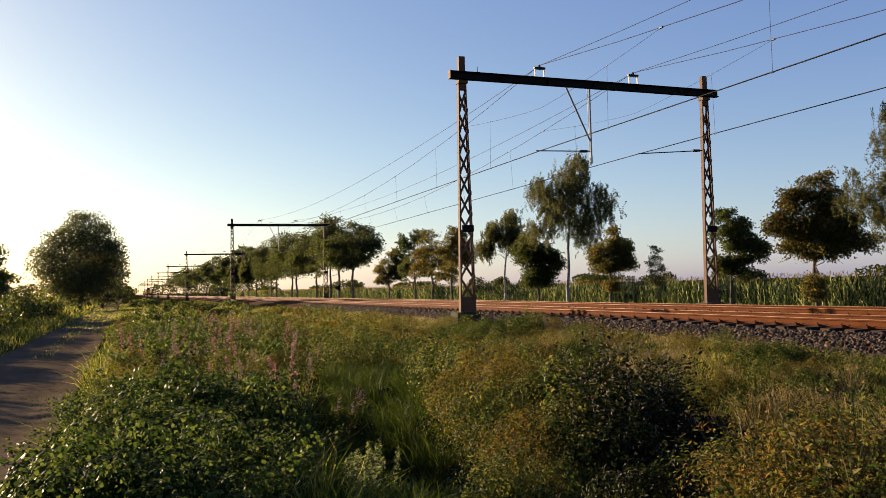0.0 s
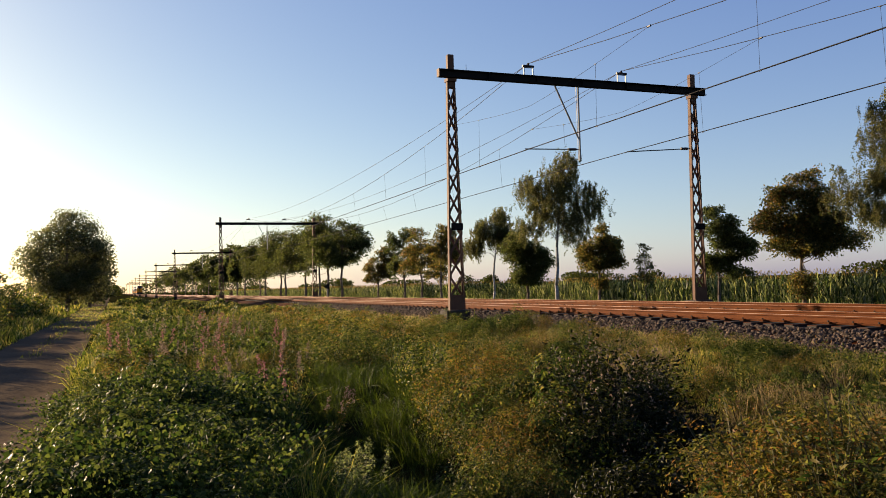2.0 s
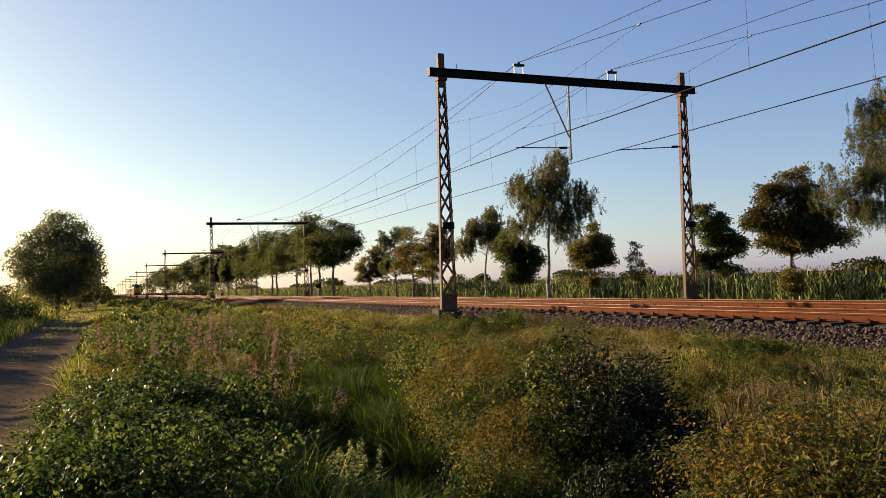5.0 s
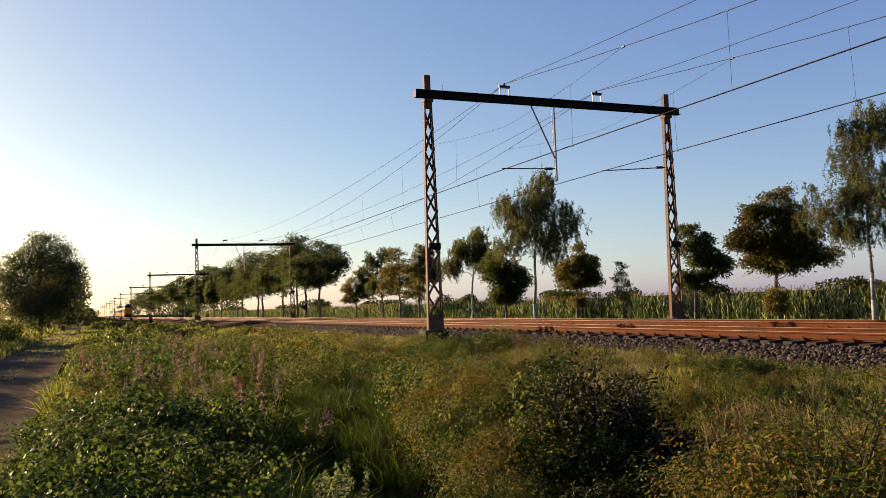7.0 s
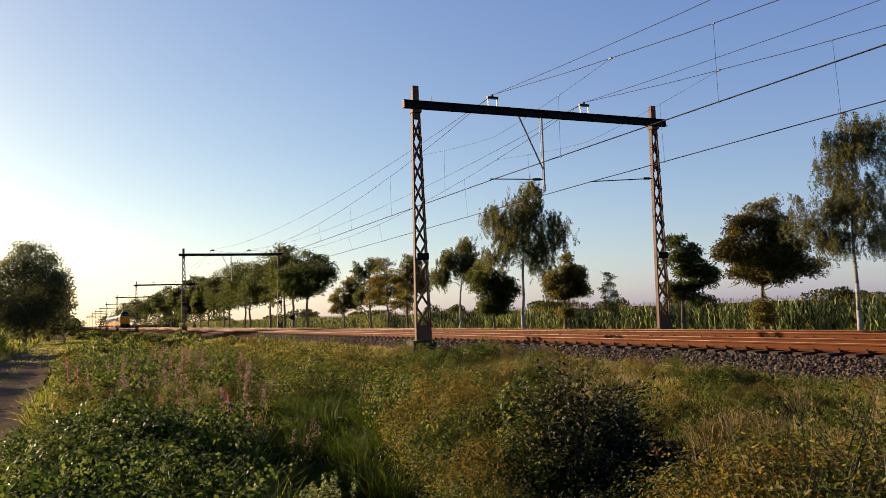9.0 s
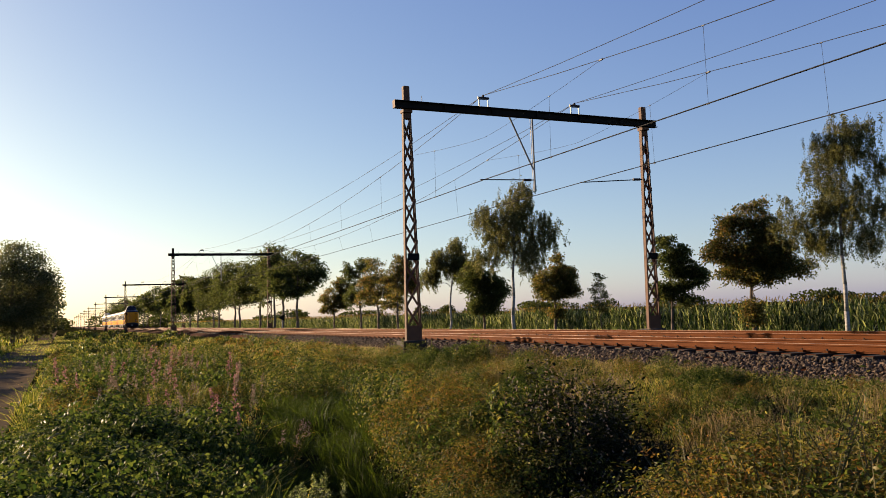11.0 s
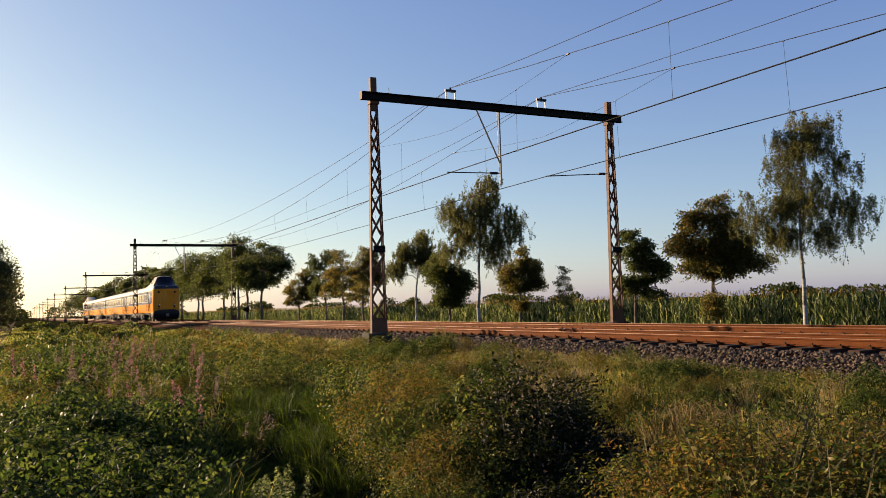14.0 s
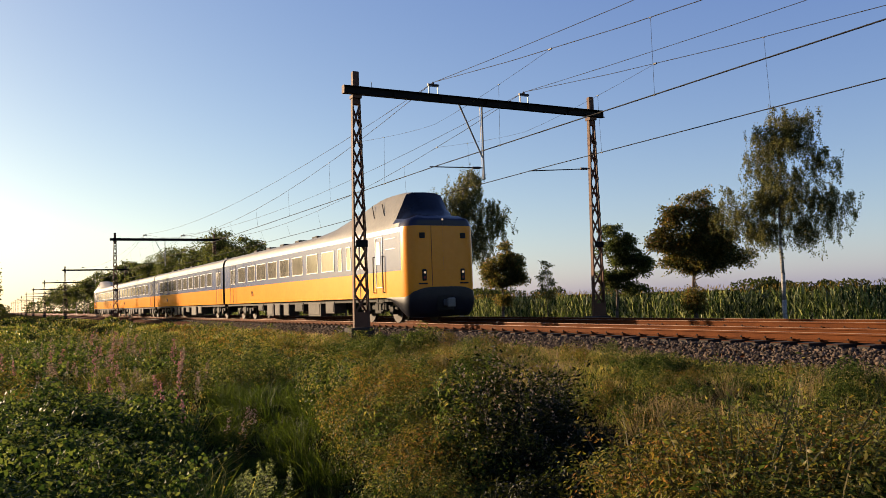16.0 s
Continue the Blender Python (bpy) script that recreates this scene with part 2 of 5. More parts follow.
def leaf_arrays(p, way, length, width, fold=0.25, fine=False, face=None):
    """Folded leaves of two quads: a place, a direction, a length and a width each."""
    n = len(p)
    way = unit(way)
    side = unit(np.cross(way, rng.normal(size=(n, 3)) * (1.0 if face is None else 0.4) + (0.0 if face is None else face)))
    up = np.cross(side, way)
    L, W = np.broadcast_to(length, n)[:, None], np.broadcast_to(width, n)[:, None]
    if fine:
        m1, m2, tip = p + way * L * 0.32, p + way * L * 0.68 - up * L * 0.05, p + way * L - up * L * 0.2
        v = np.stack([p, m1 + side * W * 0.5 + up * W * 0.12, m1 - side * W * 0.5 + up * W * 0.12, m2 + side * W * 0.36, m2 - side * W * 0.36, tip], 1).reshape(-1, 3)
        i = np.arange(n)[:, None] * 6
        return v, np.concatenate([i + [0, 1, 2], i + [1, 3, 2], i + [2, 3, 4], i + [3, 5, 4]], 0)
    a = p
    tip = p + way * L - up * L * 0.12
    mid = p + way * L * 0.5
    s1 = mid + side * W * 0.5 + up * W * fold
    s2 = mid - side * W * 0.5 + up * W * fold
    v = np.stack([a, s1, tip, s2], 1).reshape(-1, 3)
    i = np.arange(n)[:, None] * 4
    f = np.concatenate([i + [0, 1, 2], i + [0, 2, 3]], 0)
    return v, f


def blade_arrays(p, way, length, width, bend):
    """Grass blades of four triangles that bend over."""
    n = len(p)
    way = unit(way)
    side = unit(np.cross(way, rng.normal(size=(n, 3)) + 1e-3))
    L, W = np.broadcast_to(length, n)[:, None], np.broadcast_to(width, n)[:, None]
    over = unit(rng.normal(size=(n, 3)) * [1, 1, 0.05])
    B = np.broadcast_to(bend, n)[:, None]
    m = p + way * L * 0.55 + over * L * B * 0.25
    t = p + way * L * (1 - 0.4 * B) + over * L * B
    v = np.stack([p - side * W * 0.5, p + side * W * 0.5, m + side * W * 0.45, m - side * W * 0.45, t], 1).reshape(-1, 3)
    i = np.arange(n)[:, None] * 5
    f = np.concatenate([i + [0, 1, 2], i + [0, 2, 3], i + [3, 2, 4]], 0)
    return v, f


def join(*parts):
    vs, fs, ms, k = [], [], [], 0
    for j, (v, f) in enumerate(parts):
        vs.append(v), fs.append(f + k), ms.append(np.full(len(f), j))
        k += len(v)
    return np.concatenate(vs), np.concatenate(fs), np.concatenate(ms)


# ---- ground ----
GX = [-900, -40, -6, -3.5, -2.9, -1.0, -0.6, 1.5, 4.6, 5.8, 7.0, 8.3, 9.6, 11.0, 22.5, 24.0, 900]
GZ = [0.3, 0.2, 0.22, 0.15, 0.0, 0.0, 0.08, 0.08, 0.0, -0.65, -0.75, -0.15, 0.15, 0.28, 0.28, 0.15, 0.15]


def ground_z(x, y):
    hollow = 0.95 * np.exp(-(((x - 2.8) / 0.95) ** 2 + ((y - 9.0) / 3.4) ** 2)) + 1.15 * np.exp(-(((x - 4.6) / 0.9) ** 2 + ((y - 6.0) / 1.6) ** 2))
    return np.interp(x, GX, GZ) - hollow


def spread(lo, hi, step, far, grow=1.35):
    a = list(np.arange(lo, hi, step))
    s = step
    while a[-1] < far[1]:
        s *= grow
        a.append(a[-1] + s)
    s = step
    while a[0] > far[0]:
        s *= grow
        a.insert(0, a[0] - s)
    return np.array(a)


def make_ground():
    xs, ys = spread(-7, 25, 0.25, (-2500, 2500)), spread(-3, 40, 0.4, (-600, 4000))
    X, Y = np.meshgrid(xs, ys, indexing="ij")
    near = np.exp(-np.maximum(Y - 30, 0) / 40)
    Z = ground_z(X, Y) + near * 0.04 * np.sin(X * 2.1 + Y * 0.7) * np.sin(Y * 1.3 - X * 0.5) * ((X > -0.5) | (X < -3.4))
    Z = Z - 0.04 * ((X > -3.2) & (X < -0.8)) - 0.15 * ((X > 11.8) & (X < 20.5))
    nx, ny = X.shape
    i = np.arange((nx - 1) * (ny - 1))
    a = (i // (ny - 1)) * ny + i % (ny - 1)
    f = np.stack([a, a + ny, a + ny + 1, a + 1], 1)
    ob = new("ground", mesh_of("ground", np.stack([X, Y, Z], -1).reshape(-1, 3), f, [M["soil"]]))
    tagged(ob, "rough grassy ground with a shallow ditch beside the railway", "ground", kind="structure")
    # farm track with two wheel ruts
    xs, ys = np.linspace(-3.3, -0.75, 18), np.concatenate([np.arange(-4, 60, 0.4), np.arange(60, 420, 4.0)])
    X, Y = np.meshgrid(xs, ys, indexing="ij")
    u = (X + 2.0) / 1.25
    Z = 0.02 + 0.05 * u ** 2 - 0.035 * np.exp(-((np.abs(u) - 0.58) / 0.2) ** 2) + 0.008 * np.sin(Y * 2.7 + X * 3) + 0.006 * np.sin(Y * 6.1 - X * 4)
    nx, ny = X.shape
    i = np.arange((nx - 1) * (ny - 1))
    a = (i // (ny - 1)) * ny + i % (ny - 1)
    f = np.stack([a, a + ny, a + ny + 1, a + 1], 1)
    ob = new("dirt_track", mesh_of("dirt_track", np.stack([X, Y, Z], -1).reshape(-1, 3), f, [M["track_dirt"]]))
    tagged(ob, "sandy dirt farm track with two shallow wheel ruts", "dirt track", kind="structure")


make_ground()

# ---- railway ----
NEAR, FAR, RAIL, Y_END = 14.15, 18.2, 0.80, 900.0
MASTS = [26.35 - 71.0, 26.35] + [92.35 + 71.0 * k for k in range(10)]


def extrude_y(profile, y0, y1, closed=True):
    bm = bmesh.new()
    a = [bm.verts.new((x, y0, z)) for x, z in profile]
    b = [bm.verts.new((x, y1, z)) for x, z in profile]
    n = len(profile)
    for i in range(n if closed else n - 1):
        j = (i + 1) % n
        bm.faces.new((a[i], a[j], b[j], b[i]))
    if closed:
        bm.faces.new(a[::-1]), bm.faces.new(b)
    bmesh.ops.recalc_face_normals(bm, faces=bm.faces)
    return bm


def make_tracks():
    bed = part("ballast_bed", extrude_y([(11.35, 0.1), (11.45, 0.27), (12.45, 0.54), (19.9, 0.54), (20.9, 0.27), (21.0, 0.1)], -60, Y_END), M["rust_bed"])
    tagged(bed, "rust-stained crushed stone ballast bed under two tracks", "ballast", kind="structure")
    rail = [(-0.07, 0), (0.07, 0), (0.07, 0.012), (0.012, 0.03), (0.012, 0.115), (0.036, 0.125), (0.036, 0.155), (-0.036, 0.155),
            (-0.036, 0.125), (-0.012, 0.115), (-0.012, 0.03), (-0.07, 0.012)]
    for c in (NEAR, FAR):
        for s in (-0.7525, 0.7525):
            r = part("rail", extrude_y([(c + s + x, RAIL - 0.16 + z) for x, z in rail], -60, Y_END), M["rust"])
            tagged(r, "rust-brown steel rail with a worn shiny head", "rail", "rails of the two tracks", "structure")
            part("rail_head", extrude_y([(c + s - 0.03, RAIL - 0.005), (c + s + 0.03, RAIL - 0.005), (c + s + 0.028, RAIL), (c + s - 0.028, RAIL)], -60, Y_END), M["rail_dull"], r, "worn rail head")


make_tracks()


# ---- portals and wires ----
def make_portal():
    th = thing("catenary_portal", "brown lattice steel portal that carries the wires over both tracks", "overhead line portal", group="portals along the railway")
    base = 0.70
    for x0, side in ((11.0, -1), (21.27, 1)):
        mast = part("mast", mast_mesh(), M["mast"], th, "rust-brown tapered lattice mast")
        mast.location = (x0, 0, 0)
        bm = bmesh.new()
        box(bm, -0.42, 0.42, -0.36, 0.36, 0.22, 0.76, 0.03)
        f = part("footing", bm, M["concrete"], th, "grey concrete footing")
        f.location = (x0 - 0.08, 0, 0)
        bm = bmesh.new()
        box(bm, -0.17, 0.25, -0.17, -0.095, 3.50, 3.74, 0.01)
        part("sign_box", bm, M["beam"], mast, "small dark box on the mast")
        bm = bmesh.new()
        box(bm, -0.17, 0.17, -0.17, 0.15, 8.66, 8.785, 0.01)
        part("bracket", bm, M["mast"], mast)
    bm = bmesh.new()
    for z0, z1, y0, y1 in ((8.79, 8.812, -0.11, 0.11), (9.038, 9.06, -0.11, 0.11), (8.80, 9.05, -0.012, 0.012)):
        box(bm, 10.5, 21.81, y0 - 0.14, y1 - 0.14, z0, z1)
    for x0 in (12.4, 14.3, 16.2, 18.1, 20.0):
        box(bm, x0 - 0.01, x0 + 0.01, -0.245, -0.035, 8.812, 9.038)
    part("beam", bm, M["beam"], th, "dark steel cross beam")
    bm = bmesh.new()
    box(bm, 10.485, 10.5, -0.26, -0.02, 8.785, 9.065)
    part("end_plate", bm, M["mast"], th)
    for x0 in (13.99, 17.94):
        bm = bmesh.new()
        for dx in (-0.19, 0.17):
            box(bm, x0 + dx, x0 + dx + 0.025, -0.17, -0.11, 9.06, 9.36)
        box(bm, x0 - 0.19, x0 + 0.195, -0.17, -0.11, 9.34, 9.365)
        fr = part("insulator_frame", bm, M["galv"], th)
        bm = bmesh.new()
        rod(bm, (x0 - 0.22, -0.14, 9.40), (x0 + 0.22, -0.14, 9.40), 0.045, n=10)
        rod(bm, (x0, -0.14, 9.40), (x0, -0.14, 9.52), 0.06, 0.03, n=8)
        part("insulator", bm, M["insulator"], fr)
    bm = bmesh.new()
    rod(bm, (16.02, -0.14, 8.79), (16.02, -0.14, 6.05), 0.035)
    rod(bm, (15.93, -0.14, 8.79), (15.95, -0.14, 6.05), 0.012, n=5)
    rod(bm, (15.04, -0.14, 8.79), (15.98, -0.14, 6.85), 0.032)
    part("drop_post", bm, M["galv"], th, "galvanised drop post with a raking brace")
    for a, b in (((15.97, 6.46), (13.75, 6.40)), ((20.98, 6.66), (18.05, 6.44))):
        bm = bmesh.new()
        rod(bm, (a[0], -0.14, a[1]), (b[0], -0.14, b[1]), 0.02, n=6)
        arm = part("steady_arm", bm, M["wire"], th)
        bm = bmesh.new()
        rod(bm, (a[0] - 0.12, -0.14, a[1] - 0.005), (a[0] - 0.45, -0.14, a[1] - 0.02), 0.05, n=8)
        part("insulator", bm, M["insulator"], arm)
    bm = bmesh.new()
    rod(bm, (11.55, -0.14, 9.06), (11.55, -0.14, 9.28), 0.012, n=5)
    part("spike", bm, M["galv"], th)
    return th


def mast_mesh():
    """Two channels joined by crossed lacing on both faces, wider at the foot."""
    bm = bmesh.new()
    z0, z1, h0, h1, d = 0.74, 9.62, 0.29, 0.145, 0.08

    def half(z):
        return h0 + (h1 - h0) * min(1, (z - z0) / (8.7 - z0))
    for s in (-1, 1):
        for y0, y1, x0, x1 in ((-d, d, 0, 0.012), (-d, -d + 0.012, 0, 0.05), (d - 0.012, d, 0, 0.05)):
            vs = []
            for z in (z0, 8.7):
                for x in (x0, x1):
                    for y in (y0, y1):
                        vs.append(bm.verts.new((s * (half(z) - x), y, z)))
            for q in ((0, 1, 3, 2), (4, 6, 7, 5), (0, 4, 5, 1), (2, 3, 7, 6), (0, 2, 6, 4), (1, 5, 7, 3)):
                bm.faces.new([vs[i] for i in q])
    z, k = 1.25, 0
    dz = (8.45 - z) / 10
    while z < 8.4:
        a, b = half(z) - 0.03, half(z + dz) - 0.03
        bar(bm, (-a, -d - 0.004, z), (b, -d - 0.004, z + dz), 0.01, 0.08, 0)
        bar(bm, (a, d + 0.004, z), (-b, d + 0.004, z + dz), 0.01, 0.08, 0)
        for s in (-1, 1):
            box(bm, s * a - 0.04, s * a + 0.04, -d - 0.016, -d - 0.009, z - 0.07, z + 0.07)
        z += dz
    for y in (-d - 0.006, d - 0.004):
        box(bm, -h0 + 0.01, h0 - 0.01, y, y + 0.01, z0, 1.27)
    box(bm, -0.115, 0.115, -0.10, 0.10, 8.45, z1, 0.02)
    box(bm, -0.33, 0.33, -0.2, 0.2, 0.735, 0.77)
    bmesh.ops.recalc_face_normals(bm, faces=bm.faces)
    return bm


portal = make_portal()
portal.location = (0, MASTS[0], 0)
for y in MASTS[1:]:
    copy_thing(portal, pose(0, y, 0))


def wire(name, points, r, label, group, parent=None):
    cu = bpy.data.curves.new(name, "CURVE")
    cu.dimensions, cu.bevel_depth, cu.bevel_resolution = "3D", r, 1
    sp = cu.splines.new("POLY")
    sp.points.add(len(points) - 1)
    for p, c in zip(sp.points, points):
        p.co = (*c, 1)
    cu.materials.append(M["wire"])
    ob = new(name, cu)
    if parent:
        ob.parent = parent
        return ob
    return tagged(ob, label, "overhead wire", group)


def clamp(p, size, parent):
    """A small dark clamp where two wires meet."""
    bm = bmesh.new()
    rod(bm, (p[0], p[1] - size, p[2]), (p[0], p[1] + size, p[2]), size * 0.45, n=6)
    part("clamp", bm, M["insulator"], parent)


def make_wires():
    for c, ins in ((NEAR, 13.99), (FAR, 17.94)):
        for k in range(len(MASTS) - 1):
            y0, y1 = MASTS[k] - 0.14, MASTS[k + 1] - 0.14
            span = y1 - y0
            s0, s1 = 0.22 * (-1) ** k, -0.22 * (-1) ** k
            n = 14

            def hang(y):
                u = (y - y0) / span
                return 9.5 - 2.25 * 4 * u * (1 - u)

            def stitch(y):
                d = min(y - y0, y1 - y)
                return 7.95 + (hang(y0 + 7.2) - 7.95) * (d / 7.2) ** 1.3
            mess = [(ins, y0 + span * i / n, hang(y0 + span * i / n)) for i in range(n + 1)]
            mw = wire("messenger_wire", mess, 0.010, "dark copper messenger wire sagging between portals", "overhead wires")
            wire("feeder_wire", [(ins + 0.02, y0 + span * i / n, 9.50 - 1.12 * 4 * i / n * (1 - i / n)) for i in range(n + 1)], 0.009, "dark feeder wire high over the track", "overhead wires")
            for dx in (-0.02, 0.02):
                wire("contact_wire", [(c + s0 + dx, y0, 6.41), (c + (s0 + s1) / 2 + dx, (y0 + y1) / 2, 6.37), (c + s1 + dx, y1, 6.41)], 0.010, "straight grooved contact wire over the track", "overhead wires")
            if k > 4:
                continue
            for a, b in ((y0, y0 + 7.2), (y1 - 7.2, y1)):
                wire("stitch_wire", [(ins, a + (b - a) * i / 6, stitch(a + (b - a) * i / 6)) for i in range(7)], 0.005, "", "", mw)
            for e in (y0 + 7.2, y1 - 7.2):
                clamp((ins, e, hang(e)), 0.07, mw)
            for i in range(10):
                y = y0 + 4.4 + (span - 8.8) * i / 9
                low = (c + s0 + (s1 - s0) * (y - y0) / span, y, 6.39)
                z = stitch(y) if i in (0, 9) else hang(y)
                wire("dropper", [(ins, y, z), low], 0.0045, "", "", mw)
                clamp(low, 0.045, mw)
                clamp((ins, y, z), 0.04, mw)


make_wires()


# ---- trees ----
def limbs(bm, a, b, r0, r1, bends=4, wander=0.12):
    a, b = Vector(a), Vector(b)
    last, lr = a, r0
    for i in range(1, bends + 1):
        u = i / bends
        p = a.lerp(b, u) + Vector(rng.normal(size=3)) * wander * (b - a).length / bends * (0 if i == bends else 1)
        r = r0 + (r1 - r0) * u
        rod(bm, last, p, lr, r, 7)
        last, lr = p, r
    return last


def tree(name, label, x, y, height, radius, low, leaf, bark, lean=0.0, leaves=9000, size=0.11, droop=0.0, top=0.6, trunk=0.11, group="", stems=1, clumps=120, lobes=()):
    """A trunk with limbs, and a crown of leaf clumps inside an uneven outline."""
    z = float(ground_z(x, y))
    th = thing(name, label, "tree", pose(x, y, z - 0.05), group)
    bm = bmesh.new()
    ctr = np.array([lean, 0, low + (height - low) * 0.5])
    for s in range(stems):
        ox, oy = (0, 0) if stems == 1 else rng.normal(size=2) * 0.25 * radius
        rod(bm, (ox, oy, -0.1), (ox, oy, 0.25), trunk * 1.35, trunk, 9)
        limbs(bm, (ox, oy, 0.2), (lean * 0.8 + ox * 1.5, oy * 1.5, height * 0.9), trunk, trunk * 0.2, 7, 0.05)
    # clump centres: more on the shell than inside
    n = clumps
    d = unit(rng.normal(size=(n, 3)))
    rad = rng.uniform(0.35, 1.0, n) ** 0.6
    wob = 1 + 0.22 * np.sin(d[:, 0] * 5 + x) * np.sin(d[:, 1] * 4 + y) + 0.16 * rng.normal(size=n)
    wob = np.clip(wob, 0.7, 1.18)
    c = d * (rad * wob)[:, None] * [radius * 0.82, radius * 0.82, (height - low) * 0.45]
    taper = np.where(c[:, 2] > 0, 1 - top * (c[:, 2] / ((height - low) * 0.5)) ** 2 * 0.75, 1.0)
    c[:, :2] *= np.clip(taper, 0.2, 1)[:, None]
    c += ctr
    if lobes:
        aw = math.atan2(x, y)
        side = np.array([math.cos(aw), -math.sin(aw), 0.0])
        wt = np.array([(b * b * c_) ** 0.75 for _, _, b, c_ in lobes])
        pick = rng.choice(len(lobes), n, p=wt / wt.sum())
        lb = np.array(lobes)[pick]
        q = d * (rng.uniform(0.25, 1.0, n) ** 0.6)[:, None] * np.stack([lb[:, 2], lb[:, 2] * 0.95, lb[:, 3]], 1) * rng.uniform(0.9, 1.22, n)[:, None]
        c = np.outer(lb[:, 0] + q[:, 0], side) + np.outer(q[:, 1], [math.sin(aw), math.cos(aw), 0]) + np.outer(lb[:, 1] + q[:, 2], [0, 0, 1.0])
    for k in range(min(n, 26)):
        p = c[k]
        zb = np.clip(p[2] - rng.uniform(0.2, 0.6) * np.hypot(p[0] - lean, p[1]) - 0.2, low * (1.15 if lobes else 0.75), height * 0.85)
        limbs(bm, (lean * 0.8 * zb / height, 0, zb), tuple(p), trunk * (0.2 if lobes else 0.3), trunk * 0.05, 4, 0.2)
    part("trunk", bm, bark, th, smooth=True)
    per = max(4, leaves // n)
    spreadr = radius * 0.13 * (0.78 if lobes else 1)
    cc = np.repeat(c, per, 0)
    if droop:
        s = np.repeat(rng.uniform(0, 1, (n, 6)), (per + 5) // 6, 1)[:, :per].reshape(-1)
        off = np.repeat(rng.normal(size=(n, 6, 3)), (per + 5) // 6, 1)[:, :per].reshape(-1, 3) * [1, 1, 0.6] * spreadr * 1.1
        hang = rng.uniform(0, 1, len(cc)) ** 0.8 * droop * (0.25 + s)
        pts = cc + off + np.stack([0.06 * np.sin(hang * 7 + s * 9), 0.06 * np.cos(hang * 6 + s * 5), -hang], 1) + rng.normal(size=cc.shape) * 0.035
        way = rng.normal(size=cc.shape) * 0.6 + [0, 0, -0.8]
    else:
        tilt = np.repeat(rng.normal(size=(n, 2)) * 0.25 - unit(c - ctr)[:, :2] * 0.3, per, 0)
        off = np.clip(rng.normal(size=cc.shape), -1.7, 1.7) * spreadr * [1.3, 1.3, 0.58]
        off[:, 2] += (off[:, :2] * tilt).sum(1)
        pts = cc + off
        way = unit(pts - ctr) * [1, 1, 0.5] + rng.normal(size=cc.shape) * 0.7 + [0, 0, -0.25]
    v, f = leaf_arrays(pts, way, 1.45 * size * rng.uniform(0.7, 1.3, len(pts)), size * 1.05)
    ob = new("crown", mesh_of("crown", v, f, [leaf]))
    ob.parent = th
    return th


B, D = M["birch"], M["bark"]
ROW = "trees along the field edge"
tree("birch_tree", "white-barked birch with drooping grey-green foliage", 24, 19.7, 7.6, 1.9, 2.6, M["leaf_birch"], B, 0.15, 64000, 0.037, 0.65, 0.5, 0.085, ROW, clumps=210,
     lobes=((0.42, 7.15, 0.95, 0.85), (-1.15, 4.6, 0.75, 0.65), (0.3, 5.1, 1.05, 1.0), (1.55, 6.0, 0.6, 0.6), (1.75, 4.3, 0.6, 0.75), (-0.35, 6.2, 0.6, 0.7), (-0.6, 3.7, 0.6, 0.4), (1.0, 3.7, 0.5, 0.5)))
tree("maple_tree", "young maple with a rounded browning green crown", 24, 23.8, 5.9, 1.75, 1.7, M["leaf_maple"], D, -0.1, 34000, 0.06, 0, 0.75, 0.09, ROW, clumps=150,
     lobes=((-0.3, 5.45, 0.25, 0.5), (0.3, 5.0, 0.35, 0.5), (-0.5, 4.4, 0.5, 0.5), (0.5, 4.25, 0.6, 0.45), (-1.0, 3.5, 0.5, 0.45), (0.1, 3.4, 0.7, 0.6), (1.0, 3.5, 0.5, 0.4), (1.45, 2.8, 0.5, 0.3), (0.4, 2.6, 0.8, 0.3), (-0.5, 2.7, 0.5, 0.35), (0.0, 1.2, 0.2, 0.45)))
tree("maple_tree", "small dark green maple beside the maize", 24, 28.5, 4.7, 1.35, 1.3, M["leaf_dark"], D, 0.1, 15000, 0.066, 0, 0.5, 0.07, ROW, clumps=85,
     lobes=((0.0, 4.25, 0.45, 0.5), (0.15, 3.6, 0.7, 0.55), (0.8, 2.8, 0.72, 0.6), (0.0, 2.5, 0.7, 0.7), (0.65, 1.75, 0.7, 0.32)))
tree("maple_tree", "small browning maple beside the maize", 24, 37.8, 4.4, 1.4, 1.3, M["leaf_maple"], D, 0.1, 16000, 0.068, 0, 0.4, 0.09, ROW, clumps=90,
     lobes=((0.3, 3.95, 0.42, 0.45), (0.45, 3.4, 0.7, 0.55), (-0.55, 3.0, 0.48, 0.55), (0.8, 2.6, 0.5, 0.5), (-0.05, 2.5, 0.7, 0.55), (0.0, 1.4, 0.28, 0.5)))
tree("birch_tree", "tall white-barked birch with a broad drooping crown", 24, 42.3, 8.8, 2.5, 3.0, M["leaf_birch"], B, 0.4, 62000, 0.05, 0.9, 0.4, 0.12, ROW, clumps=230,
     lobes=((0.75, 8.35, 0.8, 0.9), (0.5, 7.6, 1.0, 0.7), (-1.2, 7.3, 0.9, 0.85), (2.0, 6.2, 0.7, 1.15), (0.15, 6.2, 1.5, 1.3), (-1.35, 5.2, 0.85, 0.8), (1.1, 4.7, 0.75, 0.8)))
